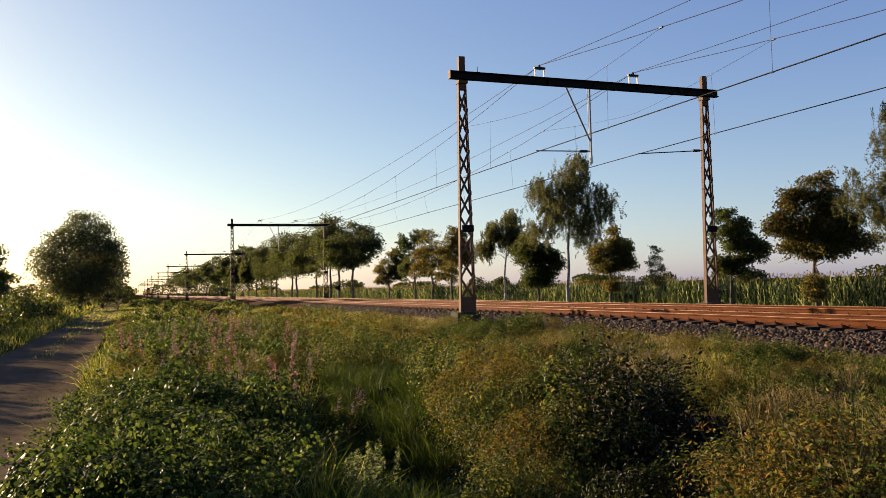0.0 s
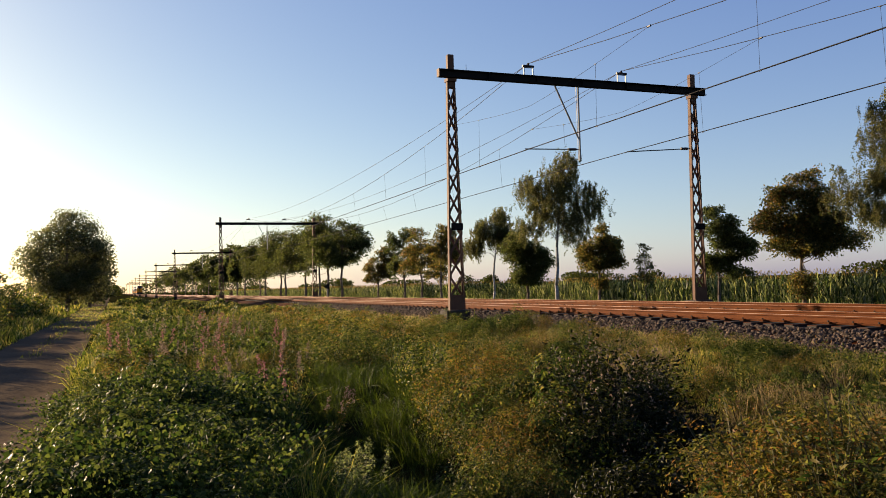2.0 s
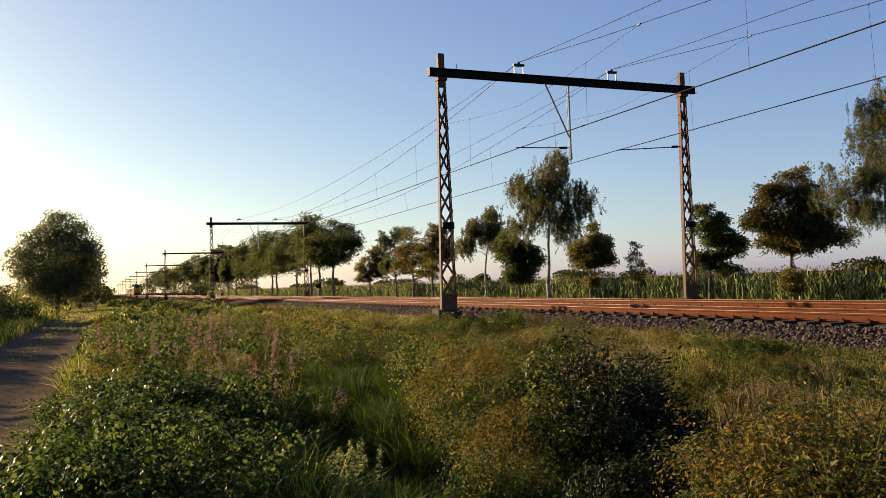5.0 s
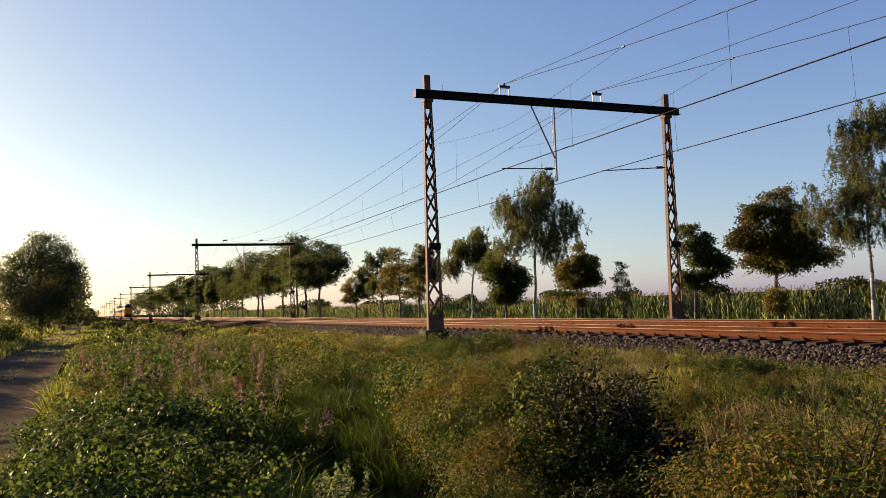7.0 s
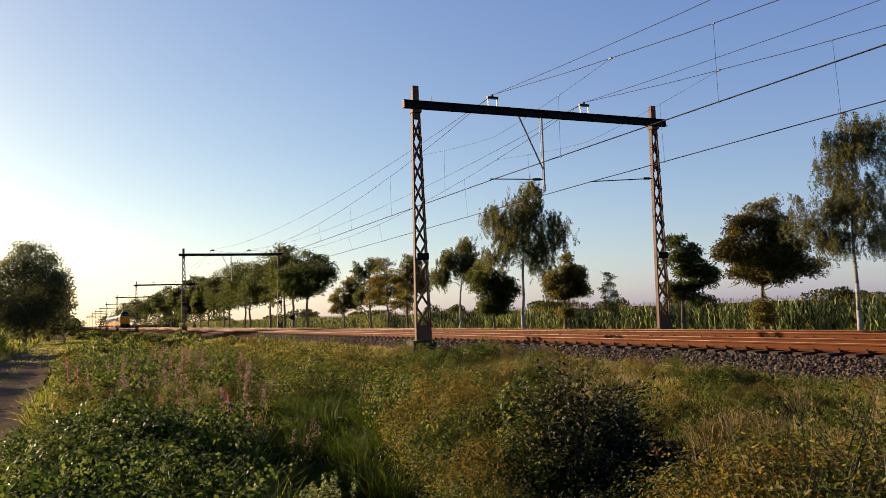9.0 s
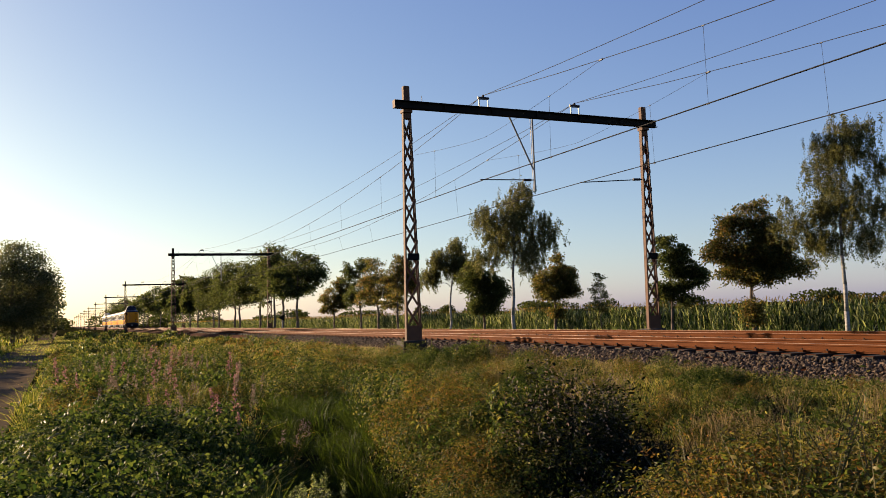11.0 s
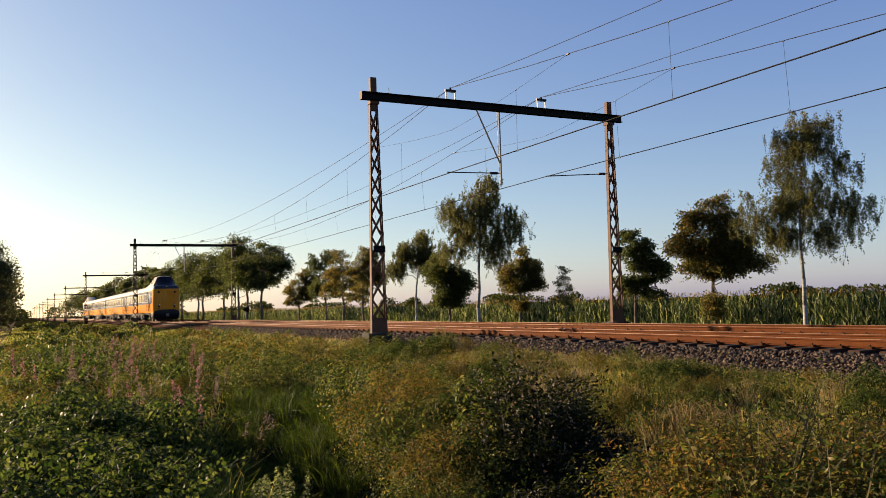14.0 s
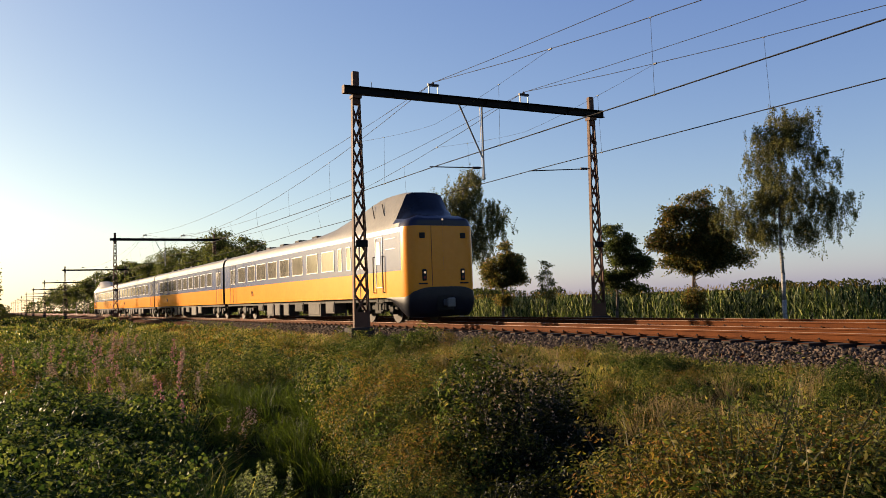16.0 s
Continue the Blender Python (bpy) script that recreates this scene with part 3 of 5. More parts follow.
tree("maple_tree", "dark green bushy maple under the birch", 24, 46.0, 5.4, 1.8, 1.0, M["leaf_dark"], D, 0, 18000, 0.082, 0, 0.5, 0.1, ROW, clumps=150,
     lobes=((-0.57, 3.5, 0.8, 0.85), (0.7, 2.8, 0.75, 0.8), (-0.1, 2.0, 0.8, 0.6), (-0.4, 4.2, 0.42, 0.45), (0.2, 3.3, 0.7, 0.6)))
tree("birch_tree", "slender birch leaning over the maize", 24, 51.0, 6.9, 1.8, 2.4, M["leaf_birch"], B, 0.5, 24000, 0.062, 0.85, 0.4, 0.09, ROW, clumps=100,
     lobes=((0.7, 6.3, 0.65, 0.7), (-0.3, 5.3, 1.0, 0.8), (-1.25, 4.3, 0.62, 0.65), (0.8, 4.8, 0.65, 0.9)))


def crown_lobes(height, radius, low, n):
    """Uneven masses of a crown: a middle, a top and side masses at several heights."""
    deep = height - low
    out = [(0.0, low + deep * 0.5, radius * 0.62, deep * 0.32), (rng.normal() * 0.2 * radius, height - deep * 0.13, radius * 0.42, deep * 0.15)]
    for k in range(n):
        out.append(((-1) ** k * radius * rng.uniform(0.35, 0.75), low + deep * rng.uniform(0.2, 0.78), radius * rng.uniform(0.28, 0.45), deep * rng.uniform(0.14, 0.24)))
    return tuple(out)


for yy, hh, rr, lf in ((60.5, 6.0, 1.6, "leaf_maple"), (65, 6.4, 1.9, "leaf_maple"), (69.4, 6.6, 1.6, "leaf_dark"), (77, 5.4, 1.5, "leaf_maple")):
    tree("maple_tree", "browning green roadside maple beside the maize", 24, yy, hh, rr, 1.5, M[lf], D, 0, 9500, 0.09, 0, 0.5, 0.11, ROW, clumps=100, lobes=crown_lobes(hh, rr, 1.6, 5))
for yy, hh, rr in ((89, 8.6, 2.6), (96, 10.2, 3.0), (104, 10.4, 3.0), (112, 10.2, 3.2), (120, 10.0, 3.0), (128, 10.3, 3.2), (138, 10, 3.2), (149, 10, 3.4), (162, 9.6, 3.4), (178, 10.4, 3.6), (200, 10.5, 3.6), (230, 11, 4), (265, 11.5, 4.5), (310, 12, 5), (360, 12, 5), (420, 12, 5)):
    high, wide, low = hh * rng.uniform(0.92, 1.04), rr * rng.uniform(1.0, 1.25), rng.uniform(2.4, 3.4)
    tree("roadside_tree", "tall dark green roadside tree with a bare lower trunk", 24 + rng.normal() * 0.5, yy, high, wide, low, M["leaf_dark"], D, 0.2, 9000 if yy < 180 else 4000, 0.15 if yy < 150 else 0.30, 0, 0.45, 0.17, ROW, clumps=110, lobes=crown_lobes(high, wide, low, 7))
tree("sapling", "thin young tree at the edge of the maize", 25.6, 36.0, 3.4, 0.6, 0.8, M["leaf_birch"], D, 0, 1500, 0.06, 0, 0.8, 0.03, ROW, clumps=40)
LEFT = "trees beside the dirt track"
tree("oak_tree", "dark backlit oak with a broad dense crown", -4.35, 95, 9.9, 4.6, 0.8, M["leaf_oak"], D, 0, 30000, 0.14, 0, 0.15, 0.24, LEFT, clumps=380,
     lobes=((0.0, 5.2, 3.4, 3.2), (0.5, 8.7, 2.0, 1.5), (-2.9, 5.2, 1.6, 2.0), (3.0, 5.2, 1.5, 2.3), (0.0, 2.5, 3.7, 1.6), (-1.7, 7.4, 1.5, 1.5), (2.3, 7.4, 1.3, 1.3)))
for xx, yy, hh, rr in ((-3.4, 112, 8.0, 3.2), (-5.5, 126, 9.5, 3.4), (-6, 140, 10, 3.6), (-5, 156, 10, 3.8), (-6, 178, 11, 4), (-6, 204, 11, 4)):
    tree("oak_tree", "dark backlit oak with a broad dense crown", xx + 0.8, yy, hh * 0.97, rr, 0.3, M["leaf_oak"], D, 0, 5000, 0.25, 0, 0.15, 0.22, LEFT, clumps=150)
# last five are unseen, added to cast shade on the track and verge
for xx, yy, hh, rr in ((-9.0, 62, 5.6, 2.2), (-12.5, 57, 4.6, 2.4), (-15, 66, 5, 2.6), (-10.5, 19.5, 3.5, 2.2), (-10.9, 25, 3.7, 2.3), (-10.5, 31, 3.7, 2.3), (-11, 37.5, 3.8, 2.4), (-10.6, 44, 3.8, 2.3)):
    tree("alder_tree", "bushy dark green alder, the near ones added unseen to cast shade", xx, yy, hh, rr, 0.3, M["leaf_dark"], D, 0, 7000 if yy > 50 else 3600, 0.16, 0, 0.4, 0.12, LEFT, clumps=110 if yy > 50 else 80)


def make_sign():
    th = thing("warning_sign", "small dark triangular sign on a thin post beside the track", "sign", pose(22.6, 92.0, 0.25))
    bm = bmesh.new()
    rod(bm, (0, 0, 0), (0, 0, 1.5), 0.04)
    part("post", bm, M["galv"], th)
    bm = bmesh.new()
    bmesh.ops.create_cone(bm, cap_ends=True, segments=3, radius1=0.48, radius2=0.48, depth=0.03, matrix=pose(0, -0.06, 1.55, 90, 30, 0))
    part("plate", bm, M["beam"], th, "dark triangular plate")


def make_antenna():
    th = thing("radio_mast", "slender far radio mast beyond the trees", "radio mast", pose(-2.2, 860, 0))
    bm = bmesh.new()
    rod(bm, (0, 0, 0), (0, 0, 59), 0.35, 0.2, 6)
    part("pole", bm, M["galv"], th)


make_sign()
make_antenna()


# ---- maize field ----
def make_maize():
    parts_l, parts_t = [], []
    for r in range(6):
        x0 = 27.2 + 0.75 * r
        ys = np.arange(2, 240, 0.14 if r < 2 else 0.28)
        n = len(ys)
        h = rng.uniform(1.35, 1.68, n)
        p0 = np.stack([np.full(n, x0) + rng.normal(size=n) * 0.05, ys + rng.normal(size=n) * 0.04, np.full(n, 0.12)], 1)
        parts_l.append(blade_arrays(p0, np.tile([0.0, 0, 1], (n, 1)), h, 0.03, 0.02))
        for k in range(9):
            a = rng.uniform(0, 6.28, n)
            zz = h * (0.10 + 0.088 * k)
            p = p0 + np.stack([np.zeros(n), np.zeros(n), zz], 1)
            w = np.stack([np.cos(a) * 0.3, np.sin(a) * 0.3, np.full(n, 0.95)], 1)
            parts_l.append(blade_arrays(p, w, rng.uniform(0.28, 0.5, n), 0.052, rng.uniform(0.15, 0.95, n)))
        for k in range(3):
            w = np.stack([rng.normal(size=n) * 0.25, rng.normal(size=n) * 0.25, np.ones(n)], 1)
            parts_t.append(blade_arrays(p0 + np.stack([np.zeros(n), np.zeros(n), h - 0.02], 1), w, rng.uniform(0.1, 0.2, n), 0.02, 0.3))
    v, f, _ = join(*parts_l)
    tagged(new("maize_field", mesh_of("maize_field", v, f, [M["corn"]])), "tall green maize plants standing in rows", "maize", kind="stuff")
    v, f, _ = join(*parts_t)
    tagged(new("maize_tassels", mesh_of("maize_tassels", v, f, [M["tassel"]])), "dry tan maize tassels on top of the rows", "maize", kind="stuff")


make_maize()


def make_far_woods():
    pts, way = [], []
    for i in range(46):
        a = rng.uniform(-1.2, 1.5) if i % 3 == 0 else rng.uniform(-0.2, 1.1)
        dist = rng.uniform(330, 520)
        x, y = dist * math.sin(a), dist * math.cos(a)
        if -40 < x < 40:
            continue
        h, r = rng.uniform(3.5, 6.8), rng.uniform(4, 9)
        n = 420
        d = unit(rng.normal(size=(n, 3)))
        q = d * rng.uniform(0, 1, n)[:, None] ** 0.4 * [r, r, h * 0.5] + [x, y, h * 0.5]
        pts.append(q), way.append(d)
    for i in range(40):
        x = rng.choice([-1, 1]) * rng.uniform(8, 90)
        x, y = x + 12, rng.uniform(560, 800)
        h, r = rng.uniform(7, 12), rng.uniform(5, 9)
        n = 300
        d = unit(rng.normal(size=(n, 3)))
        pts.append(d * rng.uniform(0.5, 1, n)[:, None] ** 0.5 * [r, r, h * 0.5] + [x, y, h * 0.5]), way.append(d)
    for i in range(26):
        x, y = rng.uniform(-45, 3), rng.uniform(520, 760)
        h, r = rng.uniform(5.5, 9), rng.uniform(4, 7)
        n = 350
        d = unit(rng.normal(size=(n, 3)))
        pts.append(d * rng.uniform(0.4, 1, n)[:, None] ** 0.5 * [r, r, h * 0.5] + [x, y, h * 0.5]), way.append(d)
    p, w = np.concatenate(pts), np.concatenate(way)
    v, f = leaf_arrays(p, w + rng.normal(size=p.shape) * 0.6, rng.uniform(0.7, 1.3, len(p)), 0.95)
    tagged(new("far_woods", mesh_of("far_woods", v, f, [M["leaf_far"]])), "dark line of far trees along the horizon", "trees", kind="stuff")


make_far_woods()


# ---- track details ----
def make_sleepers():
    bed = bpy.data.objects["ballast_bed"]
    bm = bmesh.new()
    box(bm, -1.3, 1.3, -0.13, 0.13, -0.20, 0.0, 0.015)
    n = len(bm.faces)
    for s in (-0.7525, 0.7525):
        for d in (-0.11, 0.11):
            box(bm, s + d - 0.045, s + d + 0.045, -0.06, 0.06, 0.0, 0.045)
            rod(bm, (s + d, 0, 0.04), (s + d, 0, 0.075), 0.02, n=6)
    bm.faces.ensure_lookup_table()
    for f in bm.faces[n:]:
        f.material_index = 1
    me = bpy.data.meshes.new("sleeper")
    bm.to_mesh(me)
    bm.free()
    me.materials.append(M["sleeper"]), me.materials.append(M["under"])
    for c in (NEAR, FAR):
        for i in range(140):
            ob = new("sleeper", me)
            ob.parent = bed
            ob.location = (c + rng.normal() * 0.01, 6.0 + 0.6 * i, RAIL - 0.165)
    # the far ones, joined
    vs, fs = [], []
    v0 = np.array([[x, y, z] for x in (-1.3, 1.3) for y in (-0.13, 0.13) for z in (-0.2, 0)])
    f0 = np.array([[0, 1, 3, 2], [4, 6, 7, 5], [0, 4, 5, 1], [2, 3, 7, 6], [1, 5, 7, 3]])
    for c in (NEAR, FAR):
        for i in range(140, 700):
            fs.append(f0 + 8 * len(vs))
            vs.append(v0 + [c, 6.0 + 0.6 * i, RAIL - 0.165])
    ob = new("sleepers", mesh_of("sleepers", np.concatenate(vs), np.concatenate(fs), [M["sleeper"]]))
    tagged(ob, "rusty concrete sleepers of the distant track", "sleepers", kind="stuff")


def stone_arrays(p, size):
    n = len(p)
    v0 = np.array([[1, 0, 0], [-1, 0, 0], [0, 1, 0], [0, -1, 0], [0, 0, 1], [0, 0, -1]], float)
    v = v0[None] * rng.uniform(0.55, 1.25, (n, 6, 1)) + rng.normal(size=(n, 6, 3)) * 0.22
    a = rng.uniform(0, 6.28, n)
    ca, sa_ = np.cos(a)[:, None], np.sin(a)[:, None]
    t = rng.normal(size=n)[:, None] * 0.7
    x, y, z = v[..., 0], v[..., 1], v[..., 2]
    x, y = x * ca - y * sa_, x * sa_ + y * ca
    y, z = y * np.cos(t) - z * np.sin(t), y * np.sin(t) + z * np.cos(t)
    v = np.stack([x, y, z * 0.8], -1) * np.broadcast_to(size, n)[:, None, None] + p[:, None]
    f = np.array([[0, 2, 4], [2, 1, 4], [1, 3, 4], [3, 0, 4], [2, 0, 5], [1, 2, 5], [3, 1, 5], [0, 3, 5]])
    return v.reshape(-1, 3), (np.arange(n)[:, None, None] * 6 + f[None]).reshape(-1, 3)


def make_stones():
    def on_slope(n, y0, y1):
        u = rng.uniform(-0.25, 1.3, n)
        return np.stack([11.42 + u * 1.03, rng.uniform(y0, y1, n), np.clip(0.27 + u * 0.27, 0.2, 0.56) + rng.normal(size=n) * 0.012], 1)
    p = np.concatenate([on_slope(17000, 5, 26), on_slope(13000, 26, 60)])
    size = np.where(p[:, 1] < 26, rng.uniform(0.03, 0.062, len(p)), rng.uniform(0.05, 0.075, len(p)))
    v, f = stone_arrays(p, size)
    tagged(new("ballast_stones", mesh_of("ballast_stones", v, f, [M["ballast"]])), "loose grey crushed stones on the ballast shoulder", "ballast stones", kind="stuff")
    n = 9000
    x = np.where(rng.uniform(size=n) < 0.6, rng.uniform(12.7, 15.6, n), rng.uniform(15.6, 19.6, n))
    p = np.stack([x, 5 + 60 * rng.uniform(size=n) ** 1.3, np.full(n, 0.545) + rng.normal(size=n) * 0.012], 1)
    v, f = stone_arrays(p, rng.uniform(0.03, 0.05, n))
    tagged(new("rusty_stones", mesh_of("rusty_stones", v, f, [M["rust_bed"]])), "rust-stained crushed stones between the rails", "ballast stones", kind="stuff")


make_sleepers()
make_stones()


# ---- train ----
def blend(a, b, u):
    return a + (b - a) * u


CAB_Y = [-0.42, -0.30, 0.15, 0.95, 1.5, 2.5, 4.0, 6.6, 9.0, 11.2, 13.0]
CAB_T = [3.74, 3.80, 3.97, 4.86, 4.92, 4.93, 4.82, 4.48, 4.15, 4.01, 3.98]


def section(w, top, y):
    h = min(1.0, max(0.0, (top - 3.98) / 0.9))
    p = [(w, 0.95), (w * 1.005, 1.91), (w, 3.30), (0.985 * w, 3.47), (0.94 * w, 3.64), (blend(0.86, 0.83, h) * w, blend(3.75, 3.84, h)),
         (blend(0.62, 0.52, h) * w, blend(3.88, top - 0.09, h)), (blend(0.3, 0.34, h) * w, top - 0.02), (0, top)]
    if top < 3.98:
        p = [(a, min(b, top - 0.003 * (8 - i))) if i > 3 else (a, b) for i, (a, b) in enumerate(p)]
    return [(-a, y, b) for a, b in p] + [(a, y, b) for a, b in p[-2::-1]]


def shell(bm, secs, closed_ends=()):
    rings = [[bm.verts.new(c) for c in s] for s in secs]
    out = []
    for i in range(len(rings) - 1):
        for j in range(len(rings[0]) - 1):
            out.append((bm.faces.new((rings[i][j], rings[i][j + 1], rings[i + 1][j + 1], rings[i + 1][j])), i, j))
    for k in closed_ends:
        bm.faces.new(rings[k])
    return out


def window_mesh(y0, y1, z0, z1, side, bm, bm2):
    """A raised pale frame and its pane."""
    x = side * 1.412
    t = 0.035
    for a, b, c, d in ((y0 - t, y1 + t, z0 - t, z0), (y0 - t, y1 + t, z1, z1 + t), (y0 - t, y0, z0, z1), (y1, y1 + t, z0, z1)):
        box(bm, min(x, x + side * 0.012), max(x, x + side * 0.012), a, b, c, d)
    box(bm2, x - 0.004, x + 0.004, y0, y1, z0, z1)


def bogie(parent, y):
    bm = bmesh.new()
    for s in (-1, 1):
        box(bm, s * 0.98 - 0.06, s * 0.98 + 0.06, y - 1.75, y + 1.75, 0.50, 0.68, 0.02)
        for d in (-1.25, 1.25):
            box(bm, s * 1.0 - 0.09, s * 1.0 + 0.09, y + d - 0.17, y + d + 0.17, 0.32, 0.64, 0.03)
            rod(bm, (s * 1.05, y + d * 0.62, 0.45), (s * 1.05, y + d * 0.62, 0.80), 0.07)
        box(bm, s * 1.0 - 0.08, s * 1.0 + 0.08, y - 0.3, y + 0.3, 0.35, 0.85, 0.03)
    box(bm, -0.95, 0.95, y - 0.2, y + 0.2, 0.5, 0.9)
    part("bogie", bm, M["under"], parent, "dark sooty bogie frame")
    for s in (-0.7525, 0.7525):
        for d in (-1.25, 1.25):
            bm = bmesh.new()
            a = 1 if s > 0 else -1
            rod(bm, (s - 0.02 * a, y + d, 0.46), (s + 0.07 * a, y + d, 0.46), 0.46, n=24)
            rod(bm, (s - 0.05 * a, y + d, 0.46), (s - 0.02 * a, y + d, 0.46), 0.485, n=24)
            rod(bm, (s + 0.07 * a, y + d, 0.46), (s + 0.16 * a, y + d, 0.46), 0.13, n=12)
            part("wheel", bm, M["wheel"], parent, "brown steel wheel", smooth=False)


def make_car(th, place, cab, name):
    y1 = 26.05
    bm = bmesh.new()
    if cab:
        secs, ys = [], []
        for y in (-0.42, -0.39, -0.32, -0.22, -0.10, 0.05):
            d = max(0.0, 0.05 - y) / 0.47
            ys.append((y, 1.4 - 0.42 + 0.42 * math.sqrt(max(0, 1 - d * d))))
        ys += [(y, 1.4) for y in (0.15, 0.35, 0.65, 0.95, 1.5, 2.0, 2.7, 3.3, 4.0, 5.2, 6.6, 7.8, 9.0, 10.1, 11.2, 13.0, y1)]
        secs = [section(w, float(np.interp(y, CAB_Y, CAB_T)), y) for y, w in ys]
        face = secs[0]
        for k, y in ((0.6, -0.45), (0.0008, -0.465)):
            secs.insert(0, [(x * k, y, z) for x, _, z in face])
            ys.insert(0, (y, 0.5))
    else:
        ys = [(0.25, 1.4), (13, 1.4), (y1, 1.4)]
        secs = [section(w, 3.98, y) for y, w in ys]
    faces = shell(bm, secs)
    for k in ((-1,) if cab else (0, -1)):
        cap = bm.faces.new([bm.verts.new((c[0] * 0.995, c[1] + (0.02 if k == 0 else -0.02), c[2])) for c in secs[k]])
        cap.material_index = 6
    for f, i, j in faces:
        k = j if j < 8 else 15 - j
        ym = (ys[i][0] + ys[i + 1][0]) / 2
        if k == 0:
            m = 0
        elif k in (1, 2):
            m = 0 if (cab and ym < 0.2) else k
        else:
            m = 3
            if cab and ym < 0.4 and k == 3:
                m = 4
            if cab and ym < 0.95 and k >= 4:
                m = 5 if k >= 5 else 4
            if cab and ym < -0.05:
                m = 4
        f.material_index = m
    bmesh.ops.recalc_face_normals(bm, faces=bm.faces)
    kinds = [("yellow", "yellow_panel"), ("blue_paint", "blue_band"), ("white", "cream_stripe"), ("roof", "roof"), ("dark_blue", "brow"), ("screen", "windscreen"), ("under", "end_wall")]
    full = bpy.data.meshes.new("full")
    bm.to_mesh(full)
    bm.free()
    car = None
    for q, (mk, nm) in enumerate(kinds):
        b2 = bmesh.new()
        b2.from_mesh(full)
        bmesh.ops.delete(b2, geom=[f for f in b2.faces if f.material_index != q], context="FACES")
        if not b2.faces:
            b2.free()
            continue
        for f in b2.faces:
            f.material_index = 0
            f.smooth = True
        ob = part(name if car is None else nm, b2, M[mk], th if car is None else car)
        if car is None:
            car = ob
            car.matrix_basis = place
    tagged(car, "end car with raised cab" if cab else "middle car")
    # windows and doors
    if cab:
        wins = [(6.74, 8.34), (8.78, 10.31), (10.87, 12.47), (12.91, 14.47), (14.95, 16.55), (16.97, 18.71), (19.05, 20.57), (21.06, 22.70)]
        slim, doors = [(4.85, 5.35), (5.85, 6.30)], [(3.35, 4.5), (23.3, 24.6)]
    else:
        wins = [(3.2 + 2.05 * k, 4.75 + 2.05 * k) for k in range(10)]
        slim, doors = [], [(0.75, 2.0), (24.2, 25.45)]
    for side in (-1, 1):
        for a, b in wins:
            bf, bp = bmesh.new(), bmesh.new()
            window_mesh(a + 0.06, b - 0.06, 2.20, 3.02, side, bf, bp)
            part("window_frame", bf, M["alu"], car)
            part("pane", bp, M["glass"], car)
        for a, b in slim:
            bf, bp = bmesh.new(), bmesh.new()
            window_mesh(a + 0.05, b - 0.05, 2.15, 3.05, side, bf, bp)
            part("window_frame", bf, M["alu"], car)
            part("pane", bp, M["glass"], car)
        for a, b in doors:
            bm = bmesh.new()
            x = side * 1.411
            for y in (a, (a + b) / 2, b):
                box(bm, x - 0.006, x + 0.006, y - 0.012, y + 0.012, 1.0, 3.22)
            box(bm, x - 0.006, x + 0.006, a, b, 3.21, 3.235)
            part("door_seam", bm, M["under"], car)
            for y in ((a * 3 + b) / 4, (a + b * 3) / 4):
                bf, bp = bmesh.new(), bmesh.new()
                window_mesh(y - 0.16, y + 0.16, 2.15, 2.98, side, bf, bp)
                part("door_window_frame", bf, M["alu"], car)
                part("door_pane", bp, M["glass"], car)
        if cab:
            bm = bmesh.new()
            x = side * 1.414
            for a, b, c, d in ((1.72, 1.75, 1.35, 3.2), (2.33, 2.36, 1.35, 3.2), (1.72, 2.36, 3.2, 3.23), (1.72, 2.36, 1.32, 1.35), (1.95, 2.28, 2.2, 3.05), (0.55, 1.45, 2.72, 2.74), (0.55, 1.45, 3.1, 3.12)):
                box(bm, x - 0.008, x + 0.008, a, b, c, d)
            part("cab_door", bm, M["alu"], car, "slim cab door with pale edges")
            for y in (1.62, 2.48):
                bm = bmesh.new()
                xx = side * 1.47
                rod(bm, (xx, y, 1.15), (xx, y, 2.5), 0.022, n=6)
                for z in (1.15, 2.5):
                    rod(bm, (side * 1.4, y, z), (xx, y, z), 0.02, n=6)
                part("handrail", bm, M["under"], car, "black handrail")
            bm = bmesh.new()
            for z in (0.45, 0.75):
                box(bm, side * 1.34 - 0.1, side * 1.34 + 0.1, 1.75, 2.35, z, z + 0.04)
            for y in (1.78, 2.32):
                box(bm, side * 1.38 - 0.02, side * 1.38 + 0.02, y - 0.02, y + 0.02, 0.45, 0.97)
            part("step", bm, M["under"], car)
            # tall dark grille in the cab roof's side
            bm = bmesh.new()
            for k in range(2):
                yy = 2.35 + 0.95 * k
                bar(bm, (side * 1.07, yy - 0.15, 4.08), (side * 0.88, yy + 0.45, 4.62), 0.03, 0.02)
            part("cab_window_bar", bm, M["under"], car)
    bm = bmesh.new()
    for y, w in (((11.5 if cab else 3.0), 0), (14.2, 0), (16.8, 0), (19.4, 0), (22, 0)):
        box(bm, -0.45, 0.45, y, y + 0.7, 3.93, 4.08, 0.03)
    part("roof_vents", bm, M["under"], car)
    # underframe
    bm = bmesh.new()
    box(bm, -1.25, 1.25, 0.4 if not cab else 1.0, y1 - 0.2, 0.80, 0.96)
    part("underframe", bm, M["under"], car)
